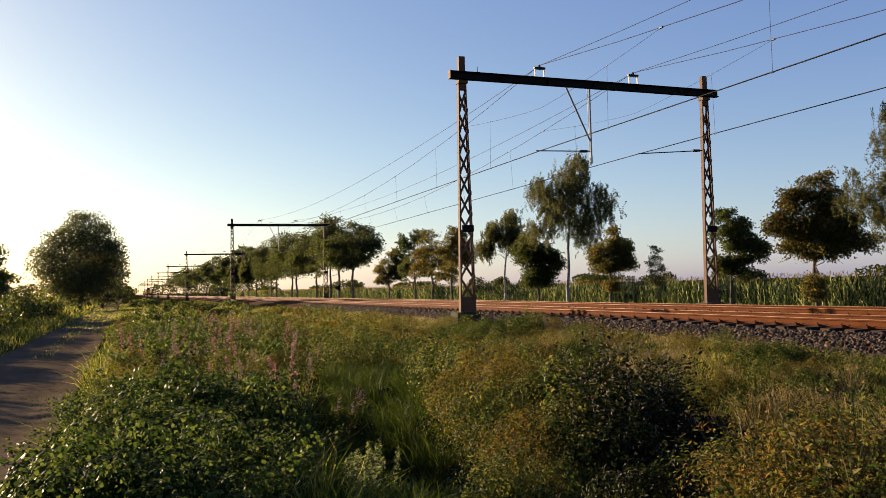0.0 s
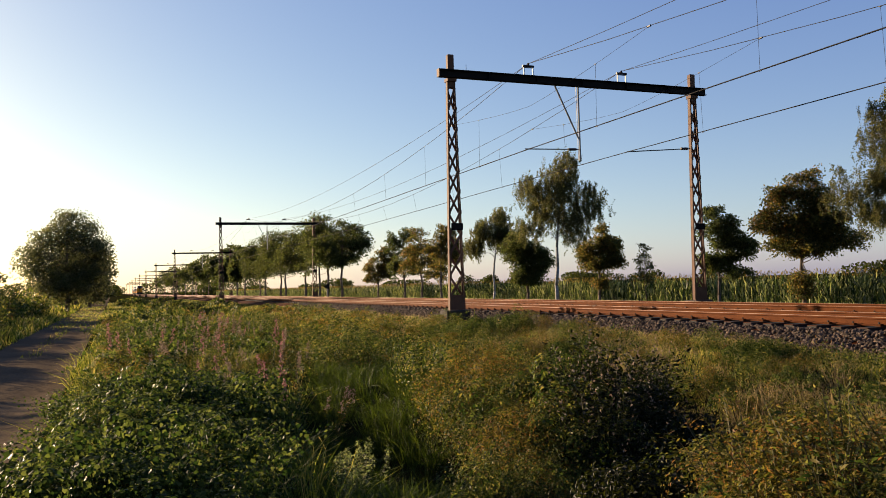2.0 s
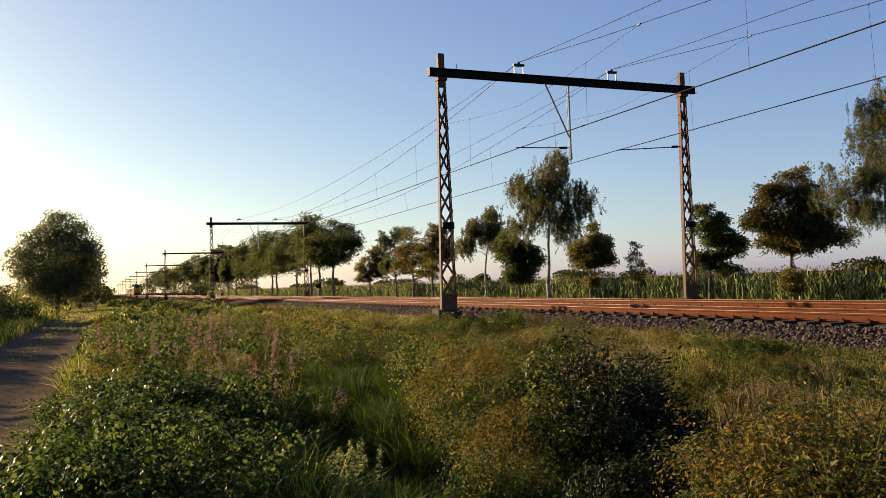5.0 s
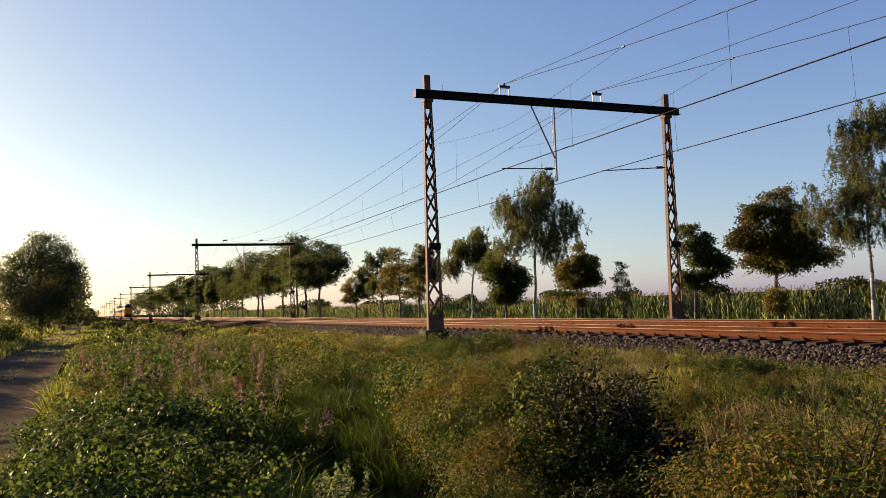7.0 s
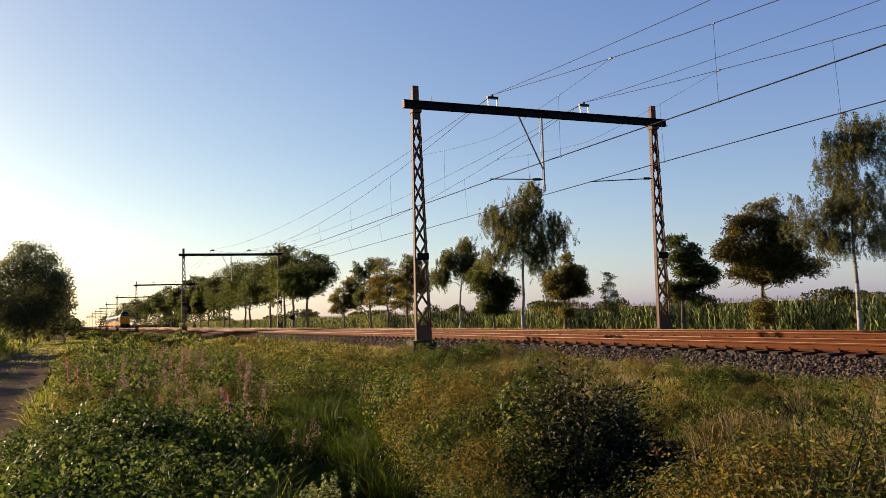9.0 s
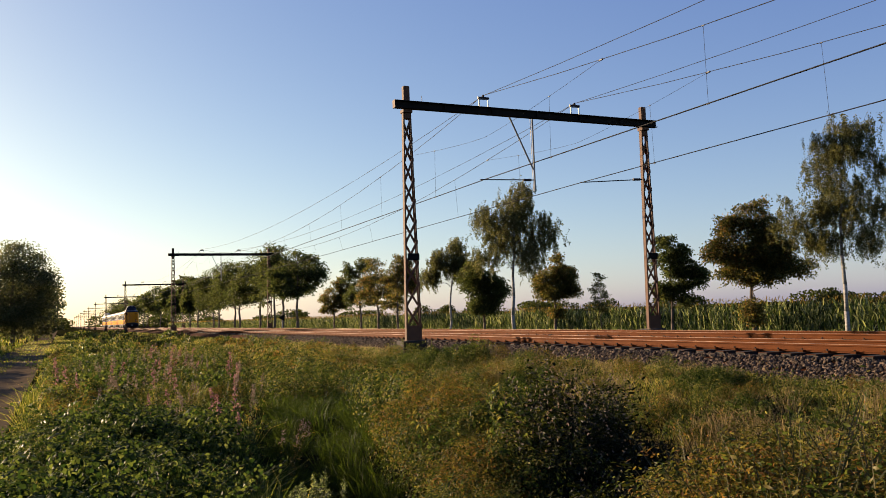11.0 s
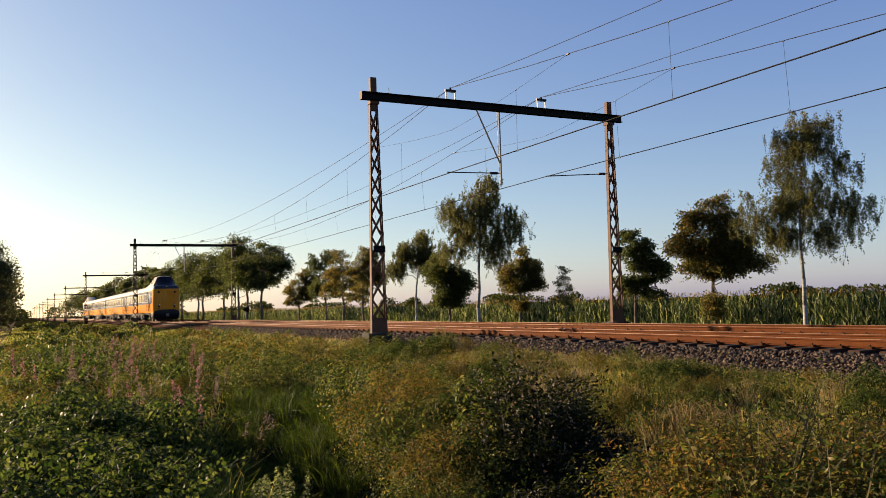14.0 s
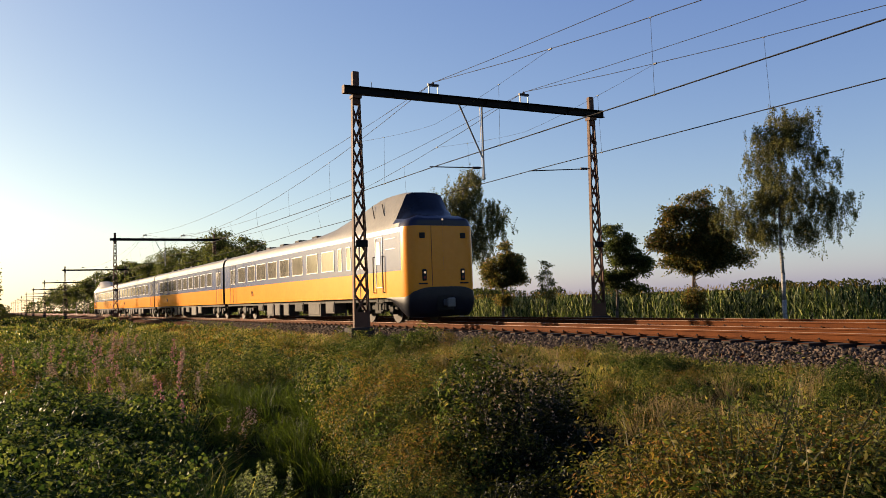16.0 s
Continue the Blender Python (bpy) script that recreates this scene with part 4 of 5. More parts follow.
    for a, b, z0, key in ((7.2, 8.3, 0.35, "box_paint"), (8.9, 10.6, 0.22, "box_paint"), (11.3, 12.6, 0.45, "under"), (13.5, 14.4, 0.25, "box_paint"), (15.0, 15.9, 0.25, "box_paint"), (16.1, 17.3, 0.22, "box_paint"), (18.0, 19.0, 0.5, "under")):
        for s in (-1, 1):
            bm = bmesh.new()
            box(bm, s * 1.0 - 0.28, s * 1.0 + 0.28, a, b, z0, 0.88, 0.03)
            box(bm, s * 1.28 - 0.02, s * 1.28 + 0.02, a + 0.12, b - 0.12, z0 + 0.08, 0.78, 0.01)
            part("equipment_box", bm, M[key], car, "dusty grey equipment box")
    bogie(car, 3.0)
    bogie(car, 22.6)
    if cab:
        make_nose(car)
    bm = bmesh.new()
    box(bm, -0.75, 0.75, y1, y1 + 0.27, 1.0, 3.4, 0.03)
    part("gangway", bm, M["under"], car, "black rubber gangway")
    # plain company mark
    for s in (-1, 1):
        bm = bmesh.new()
        x = s * 1.409
        for d in (0.0, 0.22):
            bar(bm, (x, 19.5 + d, 1.35), (x, 19.62 + d, 1.60), 0.05, 0.012)
        part("mark", bm, M["dark_blue"], car)
    return car


def make_nose(car):
    # dark skirt that wraps round the front
    pts = []
    for k in range(-14, 15):
        u = k / 14
        if abs(u) > 0.62:
            v = (abs(u) - 0.62) / 0.38
            x, y = math.copysign(1.39, u), -0.02 + 1.5 * v
        elif abs(u) > 0.42:
            a = (abs(u) - 0.42) / 0.2 * math.pi / 2
            x, y = math.copysign(0.95 + 0.44 * math.sin(a), u), -0.02 - 0.44 * math.cos(a)
        else:
            x, y = u / 0.42 * 0.95, -0.46 - 0.05 * (1 - (u / 0.42) ** 2)
        v = max(0.0, (abs(u) - 0.62) / 0.38)
        top = 0.955 + 0.33 * max(0.0, 1 - (abs(u) / 0.58) ** 5)
        low = 0.22 + 0.62 * min(1, v * 1.15) ** 1.2
        pts.append((x, y, low, top))
    bm = bmesh.new()
    rings = []
    for x, y, low, top in pts:
        ring = []
        for i in range(5):
            q = i / 4
            z = low + (top - low) * q
            puff = 0.035 * math.sin(q * math.pi) - 0.16 * (1 - q) ** 2
            k = 1 + puff / 1.4
            ring.append(bm.verts.new((x * k, y - (0.03 + puff) * (1 if y < 0 else 0), z)))
        ring.append(bm.verts.new((x * 0.75, max(y, -0.1) + 0.15, low + 0.02)))
        rings.append(ring)
    for a, b in zip(rings, rings[1:]):
        for i in range(5):
            j = (i + 1) if i < 4 else 5
            if i < 4:
                bm.faces.new((a[i], a[j], b[j], b[i]))
            else:
                bm.faces.new((a[0], b[0], b[5], a[5]))
    bmesh.ops.recalc_face_normals(bm, faces=bm.faces)
    part("skirt", bm, M["skirt"], car, "black rounded skirt", True)
    # front panel door and seam
    bm = bmesh.new()
    for x in (-0.47,):
        box(bm, x - 0.008, x + 0.008, -0.462, -0.44, 1.3, 3.48)
    part("door_seam", bm, M["under"], car)
    for s in (-1, 1):
        bm = bmesh.new()
        box(bm, s * 0.83 - 0.11, s * 0.83 + 0.11, -0.475, -0.43, 3.02, 3.22, 0.015)
        part("marker_window", bm, M["under"], car, "small dark corner window")
        bm = bmesh.new()
        box(bm, s * 0.78 - 0.09, s * 0.78 + 0.09, -0.485, -0.42, 1.50, 1.92, 0.03)
        lamp = part("headlight_housing", bm, M["under"], car)
        bm = bmesh.new()
        rod(bm, (s * 0.78, -0.47, 1.80), (s * 0.78, -0.492, 1.80), 0.045, n=14)
        part("headlight", bm, M["headlight"], car, "lit warm white headlight")
        bm = bmesh.new()
        rod(bm, (s * 0.78, -0.47, 1.62), (s * 0.78, -0.493, 1.62), 0.05, n=14)
        part("tail_light", bm, M["red_lens"], car, "unlit red tail light")
        bm = bmesh.new()
        box(bm, s * 0.83 - 0.17, s * 0.83 + 0.17, -0.475, -0.42, 1.38, 1.43)
        part("foot_step", bm, M["under"], car)
    bm = bmesh.new()
    rod(bm, (0, -0.43, 3.70), (0, -0.47, 3.70), 0.04, n=14)
    part("top_light", bm, M["headlight"], car, "small lit top light")
    bm = bmesh.new()
    box(bm, -0.10, 0.10, -0.95, -0.45, 0.60, 0.82, 0.03)
    box(bm, -0.16, 0.16, -1.0, -0.9, 0.54, 0.88, 0.04)
    part("coupler", bm, M["coupler"], car, "steel coupler under the front door")
    bm = bmesh.new()
    box(bm, -0.35, 0.35, -0.555, -0.5, 0.42, 1.0, 0.04)
    part("coupler_opening", bm, M["under"], car)


def make_train():
    th = thing("electric_train", "yellow and blue four-car electric train with raised cabs on the track", "train")
    th.location = (NEAR, 26.6, RAIL)
    make_car(th, pose(0, 0, 0), True, "end_car")
    make_car(th, pose(0, 26.3, 0), False, "middle_car")
    make_car(th, pose(0, 52.6, 0), False, "middle_car")
    make_car(th, pose(0, 105.2, 0, 0, 0, 180), True, "end_car")
    return th


train = make_train()


# ---- undergrowth ----
def scatter(n, x0, x1, y0, y1):
    x, y = rng.uniform(x0, x1, n), rng.uniform(y0, y1, n)
    return np.stack([x, y, ground_z(x, y)], 1)


def make_grass(name, label, p, h0, h1, w0, mat, lean=0.25):
    a, r = np.degrees(np.arctan2(p[:, 0], p[:, 1])), np.hypot(p[:, 0], p[:, 1])
    p = p[~(((a > 12) & (a < 22) & (r < 14)) | ((a > 29.5) & (a < 42) & (r < 10.5)))]
    n = len(p)
    far = np.clip(np.hypot(p[:, 0], p[:, 1]) / 18, 0.6, 4.0)
    w = np.stack([rng.normal(size=n) * lean, rng.normal(size=n) * lean, np.ones(n)], 1)
    patch = 0.75 + 0.35 * np.sin(p[:, 0] * 1.7 + 2 * np.sin(p[:, 1] * 0.4)) * np.sin(p[:, 1] * 0.9 + p[:, 0])
    v, f = blade_arrays(p, w, rng.uniform(h0, h1, n) * patch, w0 * far, rng.uniform(0.1, 0.8, n))
    return tagged(new(name, mesh_of(name, v, f, [mat])), label, "grass", kind="stuff")


make_grass("verge_grass", "rough green verge grass beside the ditch", np.concatenate([scatter(26000, -0.6, 11.5, 3, 18), scatter(30000, -0.6, 11.5, 18, 45), scatter(26000, -0.6, 11.5, 45, 150)]), 0.08, 0.26, 0.009, M["grass"])
make_grass("bank_grass", "sunlit yellow-green grass on the railway bank", np.concatenate([scatter(30000, 7.2, 11.55, 6, 24), scatter(15000, 7.6, 11.5, 24, 70)]), 0.08, 0.22, 0.008, M["grass"])
make_grass("dry_bank_grass", "dry tan grass along the foot of the ballast", np.concatenate([scatter(3500, 8.6, 11.6, 6, 30), scatter(4000, 10.8, 11.6, 6, 60), scatter(2000, 6.5, 11, 25, 60)]), 0.15, 0.36, 0.006, M["dry_grass"])
make_grass("field_verge_grass", "tall shaded grass beyond the dirt track", np.concatenate([scatter(12000, -9, -3.1, 12, 70), scatter(9000, -30, -3.1, 70, 220)]), 0.3, 0.7, 0.012, M["grass"])
make_grass("track_grass", "low grass between the wheel ruts", np.concatenate([scatter(900, -2.3, -1.8, 24, 90), scatter(2600, -3.3, -0.8, 44, 120), scatter(1500, -3.5, -3.1, 8, 90), scatter(700, -0.95, -0.6, 8, 90)]), 0.06, 0.16, 0.012, M["grass"])
make_grass("field_edge_grass", "grass strip at the foot of the maize", scatter(14000, 21.6, 27, 10, 110), 0.25, 0.6, 0.012, M["grass"])


def make_herbs(name, label, boxes, mat, leaf):
    """Low lumpy ground cover: domes of small leaves."""
    P, W, S = [], [], []
    for n, x0, x1, y0, y1, r0, r1, h0, h1, per in boxes:
        for _ in range(n):
            x, y = rng.uniform(x0, x1), rng.uniform(y0, y1)
            r, h = rng.uniform(r0, r1), rng.uniform(h0, h1)
            d = unit(rng.normal(size=(per, 3)))
            d[:, 2] = np.abs(d[:, 2])
            d *= (rng.uniform(0.35, 1, per) ** 0.5)[:, None] * (1 + 0.2 * np.sin(d[:, 0] * 6 + x) * np.sin(d[:, 1] * 5 + y))[:, None]
            q = d * [r, r, h] + [x, y, 0]
            q[:, 2] += ground_z(q[:, 0], q[:, 1])
            P.append(q), W.append(d + rng.normal(size=d.shape) * 0.7)
            S.append(leaf * rng.uniform(0.6, 1.3, per) * max(0.7, math.hypot(x, y) / 14) ** 0.8)
    P, W, S = np.concatenate(P), np.concatenate(W), np.concatenate(S)
    v, f = leaf_arrays(P, W, S, S * 0.55)
    return tagged(new(name, mesh_of(name, v, f, [mat])), label, "herbs", kind="stuff")


make_herbs("verge_herbs", "low leafy green herbs in lumpy mats on the verge", [(150, 7.2, 11.3, 7, 28, 0.2, 0.55, 0.12, 0.34, 130), (150, 3.6, 11.2, 22, 60, 0.4, 0.9, 0.2, 0.5, 110),
           (70, 4.8, 7.6, 6, 24, 0.25, 0.6, 0.15, 0.4, 110), (120, 0.2, 4.6, 18, 60, 0.3, 0.8, 0.2, 0.5, 150)], M["weed"], 0.042)
make_herbs("yellow_herbs", "low yellowing herbs scattered over the bank", [(90, 7.4, 11.3, 8, 40, 0.15, 0.45, 0.15, 0.4, 110), (80, 3.8, 9, 14, 55, 0.2, 0.6, 0.2, 0.55, 110)], M["yellow_weed"], 0.036)


def plant_mesh(name, leaf, stem, stems, height, reach, per, size, slim, arch=0.5, top=None, top_mat=None, top_n=0, dome=False, fine=False):
    """Stems that arch outwards, with leaves along them, and flower heads if named."""
    P, W, S = [], [], []
    sp, sw, sl = [], [], []
    tp, tw = [], []
    for s in range(stems):
        a = rng.uniform(0, 6.28)
        out = np.array([math.cos(a), math.sin(a), 0.0])
        h, r = height * rng.uniform(0.65, 1.05), reach * rng.uniform(0.2, 1.0)
        b = out * rng.uniform(0, reach * 0.45)
        u = np.sort(rng.uniform(0.08, 1.0, per))
        c = b + np.outer(u ** 1.5 * r, out) + np.outer(h * (u * (1 + arch) - arch * u * u * (1.0 if not dome else 1.25)), [0, 0, 1.0])
        P.append(c + rng.normal(size=c.shape) * 0.025)
        W.append(unit(rng.normal(size=c.shape) * [1, 1, 0.35]) + out * 0.3 + [0, 0, 0.1])
        S.append(size * rng.uniform(0.6, 1.25, per) * (1.15 - 0.5 * u))
        for q in range(3):
            uu = np.array([q / 3, (q + 1) / 3])
            e = b + np.outer(uu ** 1.5 * r, out) + np.outer(h * (uu * (1 + arch) - arch * uu * uu * (1.0 if not dome else 1.25)), [0, 0, 1.0])
            sp.append(e[0]), sw.append(e[1] - e[0]), sl.append(np.linalg.norm(e[1] - e[0]) * 1.04)
        if top_n:
            t = c[-1]
            k = np.linspace(0, 1, top_n)
            tp.append(t + np.outer(k * top, [0, 0, 1.0]) + rng.normal(size=(top_n, 3)) * 0.022 * (1.1 - k)[:, None])
            tw.append(rng.normal(size=(top_n, 3)) + [0, 0, 0.3])
    P, W, S = np.concatenate(P), np.concatenate(W), np.concatenate(S)
    out = [("stem_clump", mesh_of("stem_clump", *blade_arrays(np.array(sp), np.array(sw), np.array(sl), 0.005, 0.02), [stem])),
           ("foliage", mesh_of("foliage", *leaf_arrays(P, W, S, S * slim, fine=fine), [leaf]))]
    if top_n:
        tp, tw = np.concatenate(tp), np.concatenate(tw)
        out.append(("flowering_top", mesh_of("flowering_top", *leaf_arrays(tp, tw, 0.036, 0.022), [top_mat])))
    return out


def kinds_of(n, *a, **k):
    return [plant_mesh(*a, **k) for _ in range(n)]


def tuft_mesh(name, n, wide, h0, h1, w, mat):
    q = rng.normal(size=(n, 3)) * [wide, wide, 0]
    return [("blade_clump", mesh_of("blade_clump", *blade_arrays(q, np.stack([q[:, 0] * 2.4, q[:, 1] * 2.4, np.ones(n)], 1), rng.uniform(h0, h1, n), w, rng.uniform(0.2, 0.9, n)), [mat]))]


BRAMBLE = kinds_of(5, "bramble", M["bramble"], M["stem"], 26, 0.62, 0.75, 40, 0.044, 0.7, 0.55, dome=True, fine=True)
SPARSE = kinds_of(3, "bramble", M["bramble"], M["stem"], 24, 0.62, 0.75, 26, 0.085, 0.75, 0.55, dome=True)
WEED = kinds_of(5, "weed", M["weed"], M["stem"], 28, 0.75, 0.40, 40, 0.042, 0.30, 0.25, fine=True)
NETTLE = kinds_of(4, "nettle", M["nettle"], M["stem"], 5, 0.95, 0.22, 60, 0.075, 0.36, 0.1, top=0.14, top_mat=M["nettle"], top_n=26, fine=True)
WILLOW = kinds_of(4, "willowherb", M["weed"], M["stem"], 4, 1.0, 0.30, 44, 0.075, 0.2, 0.05, top=0.22, top_mat=M["pink"], top_n=34)
FADED = kinds_of(3, "faded_willowherb", M["yellow_weed"], M["stem"], 5, 1.0, 0.3, 40, 0.075, 0.2, 0.05, top=0.2, top_mat=M["fluff"], top_n=30)
THISTLE = kinds_of(3, "thistle", M["shade_weed"], M["stem"], 14, 1.35, 0.40, 70, 0.09, 0.42, 0.15, top=0.12, top_mat=M["fluff"], top_n=3)


def mound_mesh(leaf, lobes, height, reach, per, size, slim, fine=True):
    """A lumpy mound: small domes of overlapping leaves that face outwards, on short stems."""
    P, W, F, sp, sw, sl = [], [], [], [], [], []
    for k in range(lobes):
        a, o = rng.uniform(0, 6.28), reach * rng.uniform(0.0, 1.0) ** 0.6
        c = np.array([math.cos(a) * o, math.sin(a) * o, height * rng.uniform(0.45, 0.8) * (1.1 - 0.5 * o / reach)])
        r = rng.uniform(0.13, 0.24) * height / 0.7
        d = unit(rng.normal(size=(per, 3)) + [0, 0, 0.35])
        q = d * (r * rng.uniform(0.55, 1.0, per) ** 0.5)[:, None] * [1, 1, 1.15]
        P.append(c + q), F.append(d + [0, 0, 0.2])
        W.append(unit(np.cross(d, rng.normal(size=(per, 3)))) + d * 0.25 + [0, 0, -0.25])
        sp.append(c * [0.4, 0.4, 0]), sw.append(c - c * [0.4, 0.4, 0]), sl.append(np.linalg.norm(c))
    P, W, F = np.concatenate(P), np.concatenate(W), np.concatenate(F)
    S = size * rng.uniform(0.6, 1.3, len(P))
    return [("stem_clump", mesh_of("stem_clump", *blade_arrays(np.array(sp), np.array(sw), np.array(sl), 0.01, 0.02), [M["stem"]])),
            ("foliage", mesh_of("foliage", *leaf_arrays(P, W, S, S * slim, fine=fine, face=F), [leaf]))]


MOUND_W = [mound_mesh(M["weed"], 17, 0.72, 0.46, 300, 0.026, 0.45, False) for _ in range(4)]
MOUND_Y = [mound_mesh(M["yellow_weed"], 15, 0.70, 0.43, 280, 0.025, 0.42, False) for _ in range(3)]
TALL_Y = kinds_of(3, "tansy", M["yellow_weed"], M["stem"], 30, 0.72, 0.36, 46, 0.042, 0.30, 0.15, fine=True)
FAR_W = [mound_mesh(M["weed"], 13, 0.66, 0.5, 150, 0.036, 0.48, False) for _ in range(4)]
FAR_Y = [mound_mesh(M["yellow_weed"], 12, 0.62, 0.45, 140, 0.034, 0.45, False) for _ in range(3)]
LOW_BR = [mound_mesh(M["bramble"], 16, 0.55, 0.75, 120, 0.04, 0.7, False) for _ in range(3)]
# near-black mounds, shade put into the leaf colour
DARK = [mound_mesh(M["shade_weed"], 14, 0.95, 0.5, 110, 0.06, 0.5, False) for _ in range(3)]
BRAMBLE = BRAMBLE[:1] + [mound_mesh(M["bramble"], 13, 0.62, 0.6, 125, 0.041, 0.72) for _ in range(4)]
TUFT = [tuft_mesh("grass_tuft", 90, 0.10, 0.45, 0.9, 0.010, M["grass"]) for _ in range(4)]
SHADED_RANK = [tuft_mesh("shaded_rank_tuft", 110, 0.13, 0.45, 0.9, 0.012, M["shaded_rank_grass"]) for _ in range(3)]
DRYTUFT = [tuft_mesh("dry_grass_tuft", 120, 0.12, 0.5, 0.95, 0.006, M["dry_grass"]) for _ in range(3)]


def plant(name, label, kinds, x, y, s, sink=0.05, cat="plant", group=""):
    pieces = kinds[int(rng.integers(len(kinds)))]
    ob = new(name)
    ob.matrix_basis = pose(x, y, float(ground_z(x, y)) - sink, rng.normal() * 5, rng.normal() * 5, rng.uniform(0, 360)) @ Matrix.Diagonal((s, s, s * rng.uniform(0.85, 1.15), 1))
    for nm, me in pieces:
        piece = tagged(new(nm, me), kind="stuff")
        piece.parent = ob
    return tagged(ob, label, cat, group)


def patch(name, label, meshes, n, x0, x1, y0, y1, s0, s1, keep=None, cat="plant"):
    """Plants spread over a stretch, kept clear of each other."""
    took = []
    for _ in range(n * 14):
        if len(took) >= n:
            break
        x, y = rng.uniform(x0, x1), rng.uniform(y0, y1)
        if keep and not keep(x, y):
            continue
        gap = (x1 - x0) * (y1 - y0) / n * (0.25 if keep is None else 0.06)
        if any((x - a) ** 2 + (y - b) ** 2 < gap for a, b in took):
            continue
        took.append((x, y))
        plant(name, label, meshes, x, y, rng.uniform(s0, s1) * (1 + 0.012 * y), 0.05, cat, name.replace("_", " ") + "s on the verge")


def bearing(x, y):
    return math.degrees(math.atan2(x, y))


def between(a, b, r0=0.0, r1=99.0):
    return lambda x, y: a < bearing(x, y) < b and r0 < math.hypot(x, y) < r1


BR, WE, TA = "dense green bramble with glossy leaves", "leafy green roadside weed", "yellowing weed with small leaves"
# bramble bank beside the dirt track
patch("bramble", BR, BRAMBLE, 110, -0.35, 2.4, 3.3, 11, 0.42, 1.08, lambda x, y: bearing(x, y) < 12.5 - math.degrees(0.55 / math.hypot(x, y)), "bramble")
patch("bramble", BR, SPARSE, 50, 0.0, 3.6, 11, 30, 0.7, 1.0, between(-9, 10), "bramble")
patch("weed", WE, MOUND_W, 22, -0.3, 2.2, 3.6, 12, 0.5, 0.8, between(-20, 9), "weed")
patch("weed", WE, FAR_W, 30, -0.1, 4.2, 12, 28, 0.5, 0.95, lambda x, y: bearing(x, y) < 10.5 or y > 17.5, "weed")
patch("tansy", TA, FAR_Y, 40, -0.1, 4.2, 9, 32, 0.5, 0.9, between(-9, 12), "weed")
patch("grass_tuft", "long green grass tuft among the brambles", TUFT, 90, -0.5, 2.6, 4.6, 20, 0.45, 0.8, between(-20, 12.5, 4.8), "grass")
patch("willowherb", "tall willowherb with pink flower spike", WILLOW, 8, 0.3, 2.5, 8.2, 20, 0.65, 0.9, None, "wildflower")
patch("faded_willowherb", "faded willowherb with pale brown seed heads", FADED, 13, 0.2, 2.9, 8.0, 20, 0.65, 0.88, None, "wildflower")
# hollow with nettles and rank grass, its shade put into the grass colour
patch("grass_tuft", "long green grass in the hollow, darkened in colour for shade", SHADED_RANK, 170, 1.4, 5.0, 5.0, 15, 0.35, 0.6, between(12.5, 21.5, 5.0, 16), "grass")
patch("nettle", "upright pale green nettle", NETTLE, 5, 1.2, 2.0, 5.6, 6.8, 0.42, 0.6, between(14, 17.5), "nettle")
patch("grass_tuft", "long green grass in the hollow, darkened in colour for shade", SHADED_RANK, 90, 1.6, 6.4, 3.8, 9, 0.25, 0.45, between(20, 39, 4.6, 8.5), "grass")
# bush on the hollow's far side, rising in lumps towards the bank
patch("bramble", BR, BRAMBLE, 20, 2.4, 5.2, 5.6, 9.4, 0.8, 1.15, lambda x, y: 22.5 + math.degrees(0.5 / math.hypot(x, y)) < bearing(x, y) < 25 + 1.0 * (math.hypot(x, y) - 5.5) and 6.4 < math.hypot(x, y) < 10, "bramble")
patch("weed", WE, MOUND_W, 22, 2.2, 5.4, 5.4, 10.5, 0.9, 1.35, lambda x, y: 21.5 + math.degrees(0.4 / math.hypot(x, y)) < bearing(x, y) < 26 + 1.4 * (math.hypot(x, y) - 5.0) and 6.4 < math.hypot(x, y) < 11, "weed")
patch("tansy", TA, MOUND_Y, 14, 2.6, 5.8, 6.2, 11, 0.9, 1.3, between(22.5, 32, 7.2, 12), "weed")
patch("weed", WE, FAR_W, 17, 3.0, 7.0, 8, 16, 1.0, 1.55, between(19.5, 30.5, 9, 17), "weed")
patch("tansy", TA, FAR_Y, 11, 3.4, 7.0, 8.5, 17, 0.85, 1.3, between(20, 31, 9.5, 18), "weed")
patch("thistle", "tall thistle with pale seed heads, leaves darkened to imitate shade", THISTLE, 17, 4.2, 6.0, 6.6, 9.2, 0.8, 1.05, between(31, 36, 7.8, 10.4), "thistle")
# added mounds whose black leaves stand in for deep shade
patch("shade_leaf_clump", "near-black leaf mound that stands in for the hollow's shade", DARK, 20, 3.2, 6.6, 4.6, 8.8, 0.45, 1.05, between(31.5, 40.5, 5.8, 10), "thistle")
patch("weed", WE, FAR_W, 30, 3.6, 7.0, 12, 30, 0.8, 1.35, None, "weed")
patch("tansy", TA, FAR_Y, 30, 3.6, 6.0, 16, 36, 0.65, 0.95, None, "weed")
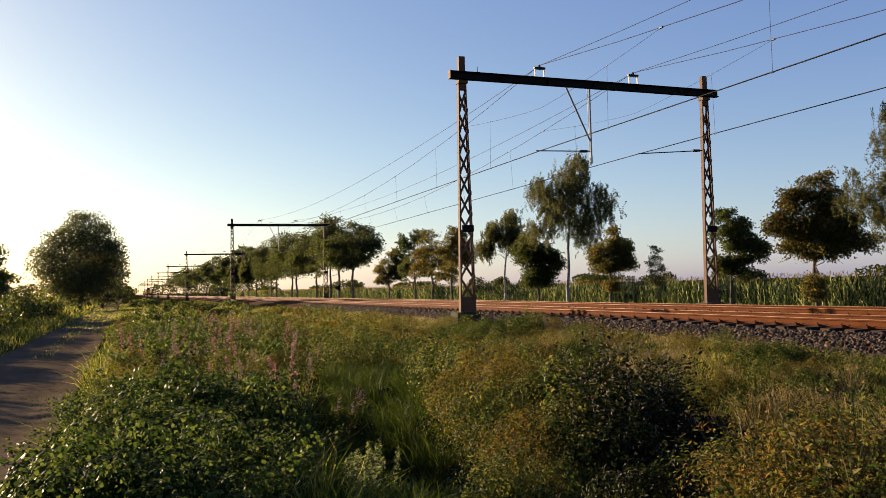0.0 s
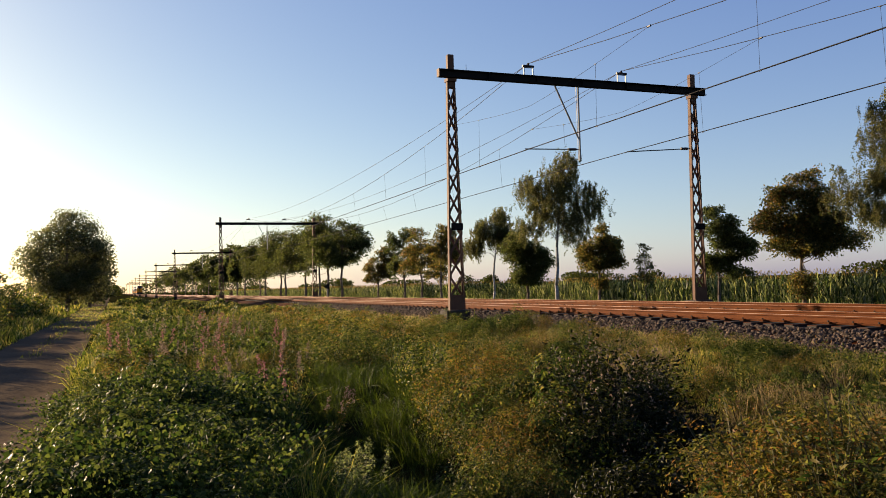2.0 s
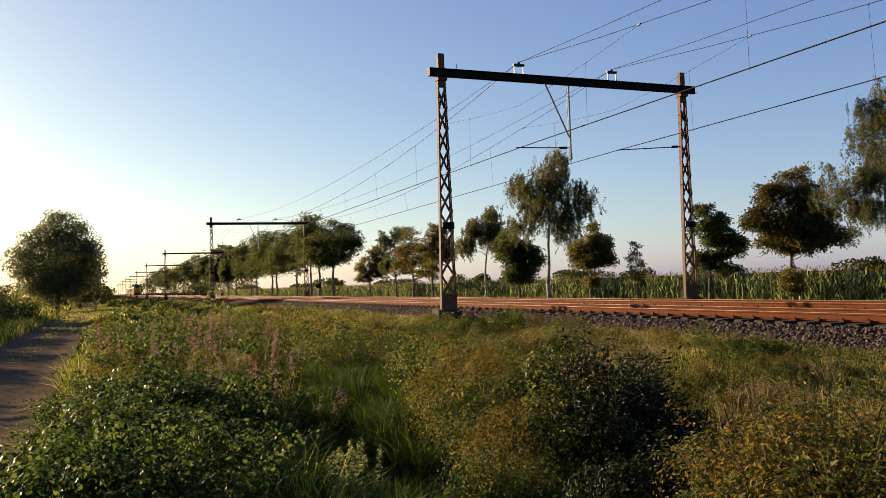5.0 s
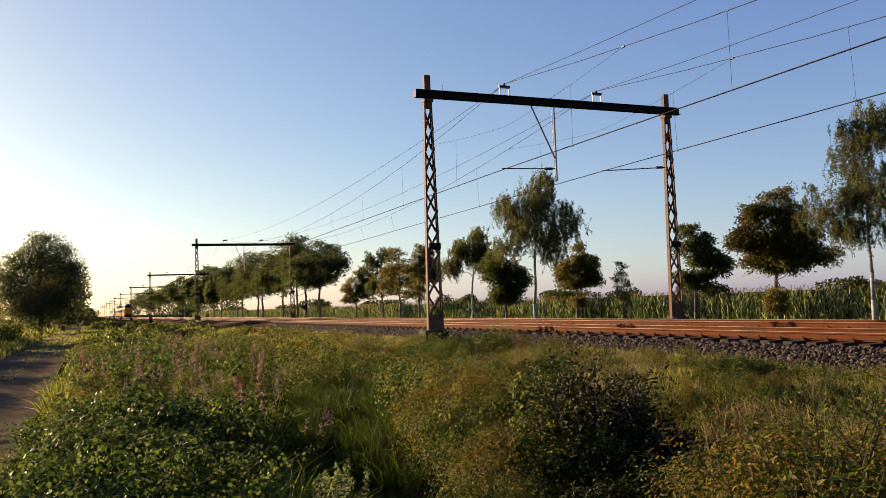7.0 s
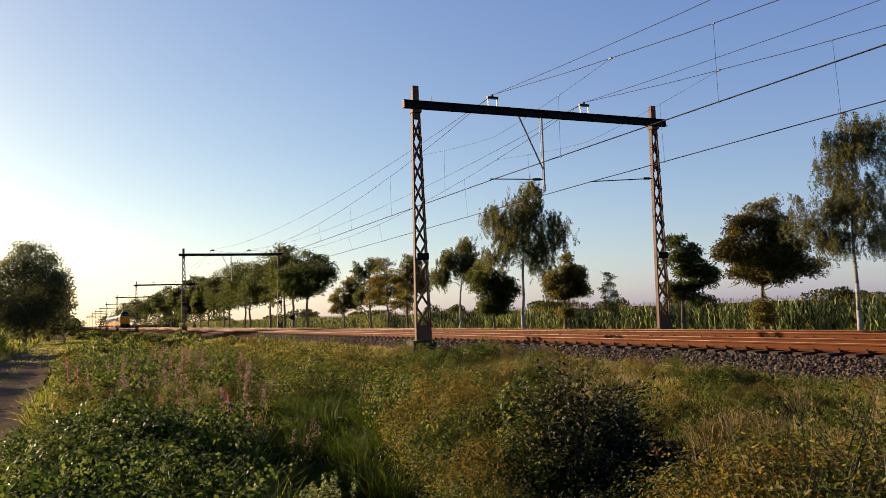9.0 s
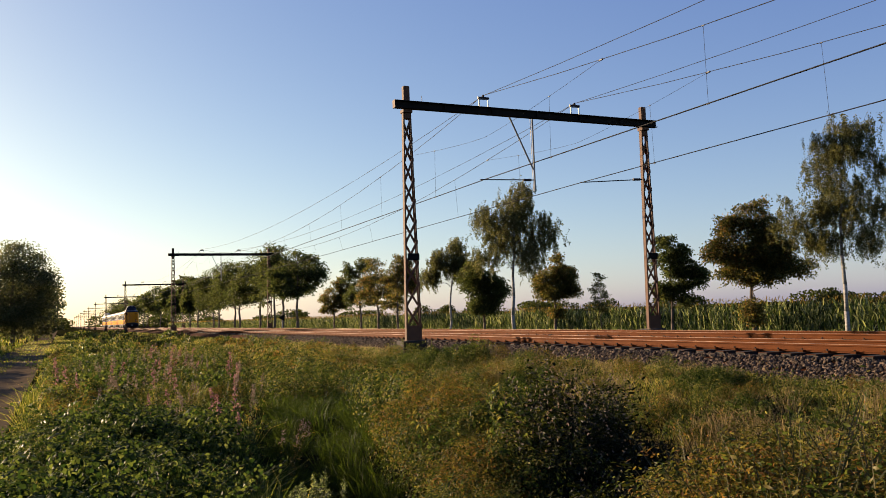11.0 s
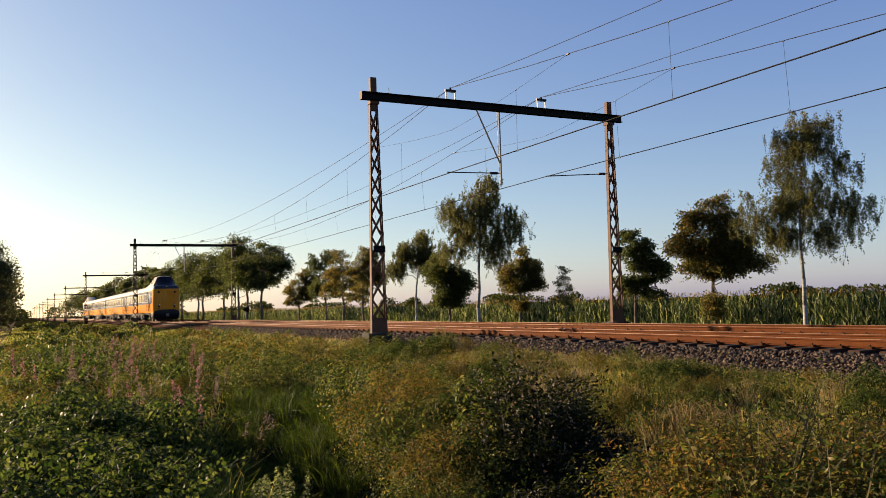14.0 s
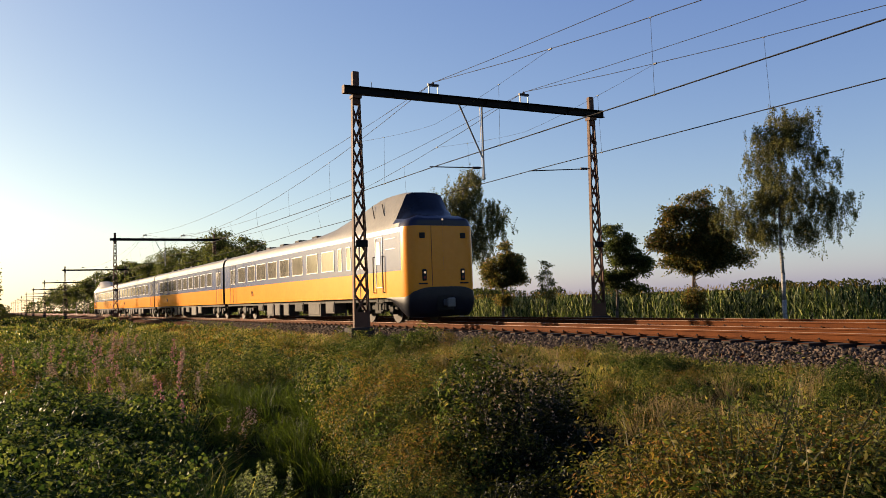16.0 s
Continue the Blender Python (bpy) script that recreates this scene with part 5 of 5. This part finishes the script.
# dark leafy mats that break up the bank
patch("bramble", BR, LOW_BR, 26, 4.2, 10.6, 9, 27, 0.55, 1.05, between(11, 46, 12, 30), "bramble")
patch("bramble", BR, LOW_BR, 12, 6.8, 10.8, 6, 12, 0.4, 0.75, None, "bramble")
# near bush by the ditch
patch("weed", WE, MOUND_W[:1] + WEED[:3], 26, 2.6, 5.4, 2.0, 5.2, 1.15, 1.5, between(42, 70, 4.6, 6.4), "weed")
patch("tansy", TA, MOUND_Y[:2] + TALL_Y, 50, 2.6, 5.6, 2.0, 5.4, 1.1, 1.5, between(41, 70, 4.8, 6.8), "weed")
patch("bramble", BR, BRAMBLE, 8, 2.6, 5.2, 2.3, 4.6, 0.7, 1.0, between(42, 68, 4.2, 6.0), "bramble")
# far bank
patch("dry_grass_tuft", "tuft of dry tan grass", DRYTUFT, 60, 6.8, 10.6, 6, 20, 0.35, 0.6, None, "grass")
patch("dry_grass_tuft", "tuft of dry tan grass", DRYTUFT, 44, 5.8, 8.4, 4.6, 9.5, 0.45, 0.75, None, "grass")
patch("weed", WE, FAR_W, 30, 7.0, 11.0, 7, 28, 0.4, 0.85, None, "weed")
patch("tansy", TA, FAR_Y, 34, 6.6, 11.0, 8, 30, 0.4, 0.85, None, "weed")
make_herbs("far_verge_weeds", "tall leafy weeds along the distant verge", [(60, 0.3, 9.5, 32, 75, 0.3, 0.7, 0.4, 0.75, 110), (70, -9, -4.2, 12, 75, 0.3, 0.7, 0.5, 1.1, 120), (50, -4.8, -3.7, 2, 28, 0.3, 0.5, 0.6, 0.9, 110), (90, -6.5, -4.8, 12, 75, 0.4, 0.7, 1.2, 1.75, 150), (30, -14, -5, 75, 180, 0.6, 1.4, 0.5, 1.2, 90), (40, 1.2, 10, 75, 180, 0.6, 1.4, 0.4, 0.8, 90)], M["weed"], 0.06)
make_herbs("far_yellow_weeds", "yellowing weeds along the distant verge", [(24, -9, -4.2, 30, 75, 0.3, 0.6, 0.5, 1.3, 120), (40, 4, 11, 26, 60, 0.3, 0.6, 0.3, 0.55, 100)], M["yellow_weed"], 0.05)


# ---- what moves ----
def motions():
    walk(train, [(t, pose(NEAR, 26.6 + 33.0 * (16 - t), RAIL)) for t in range(17)])


motions()
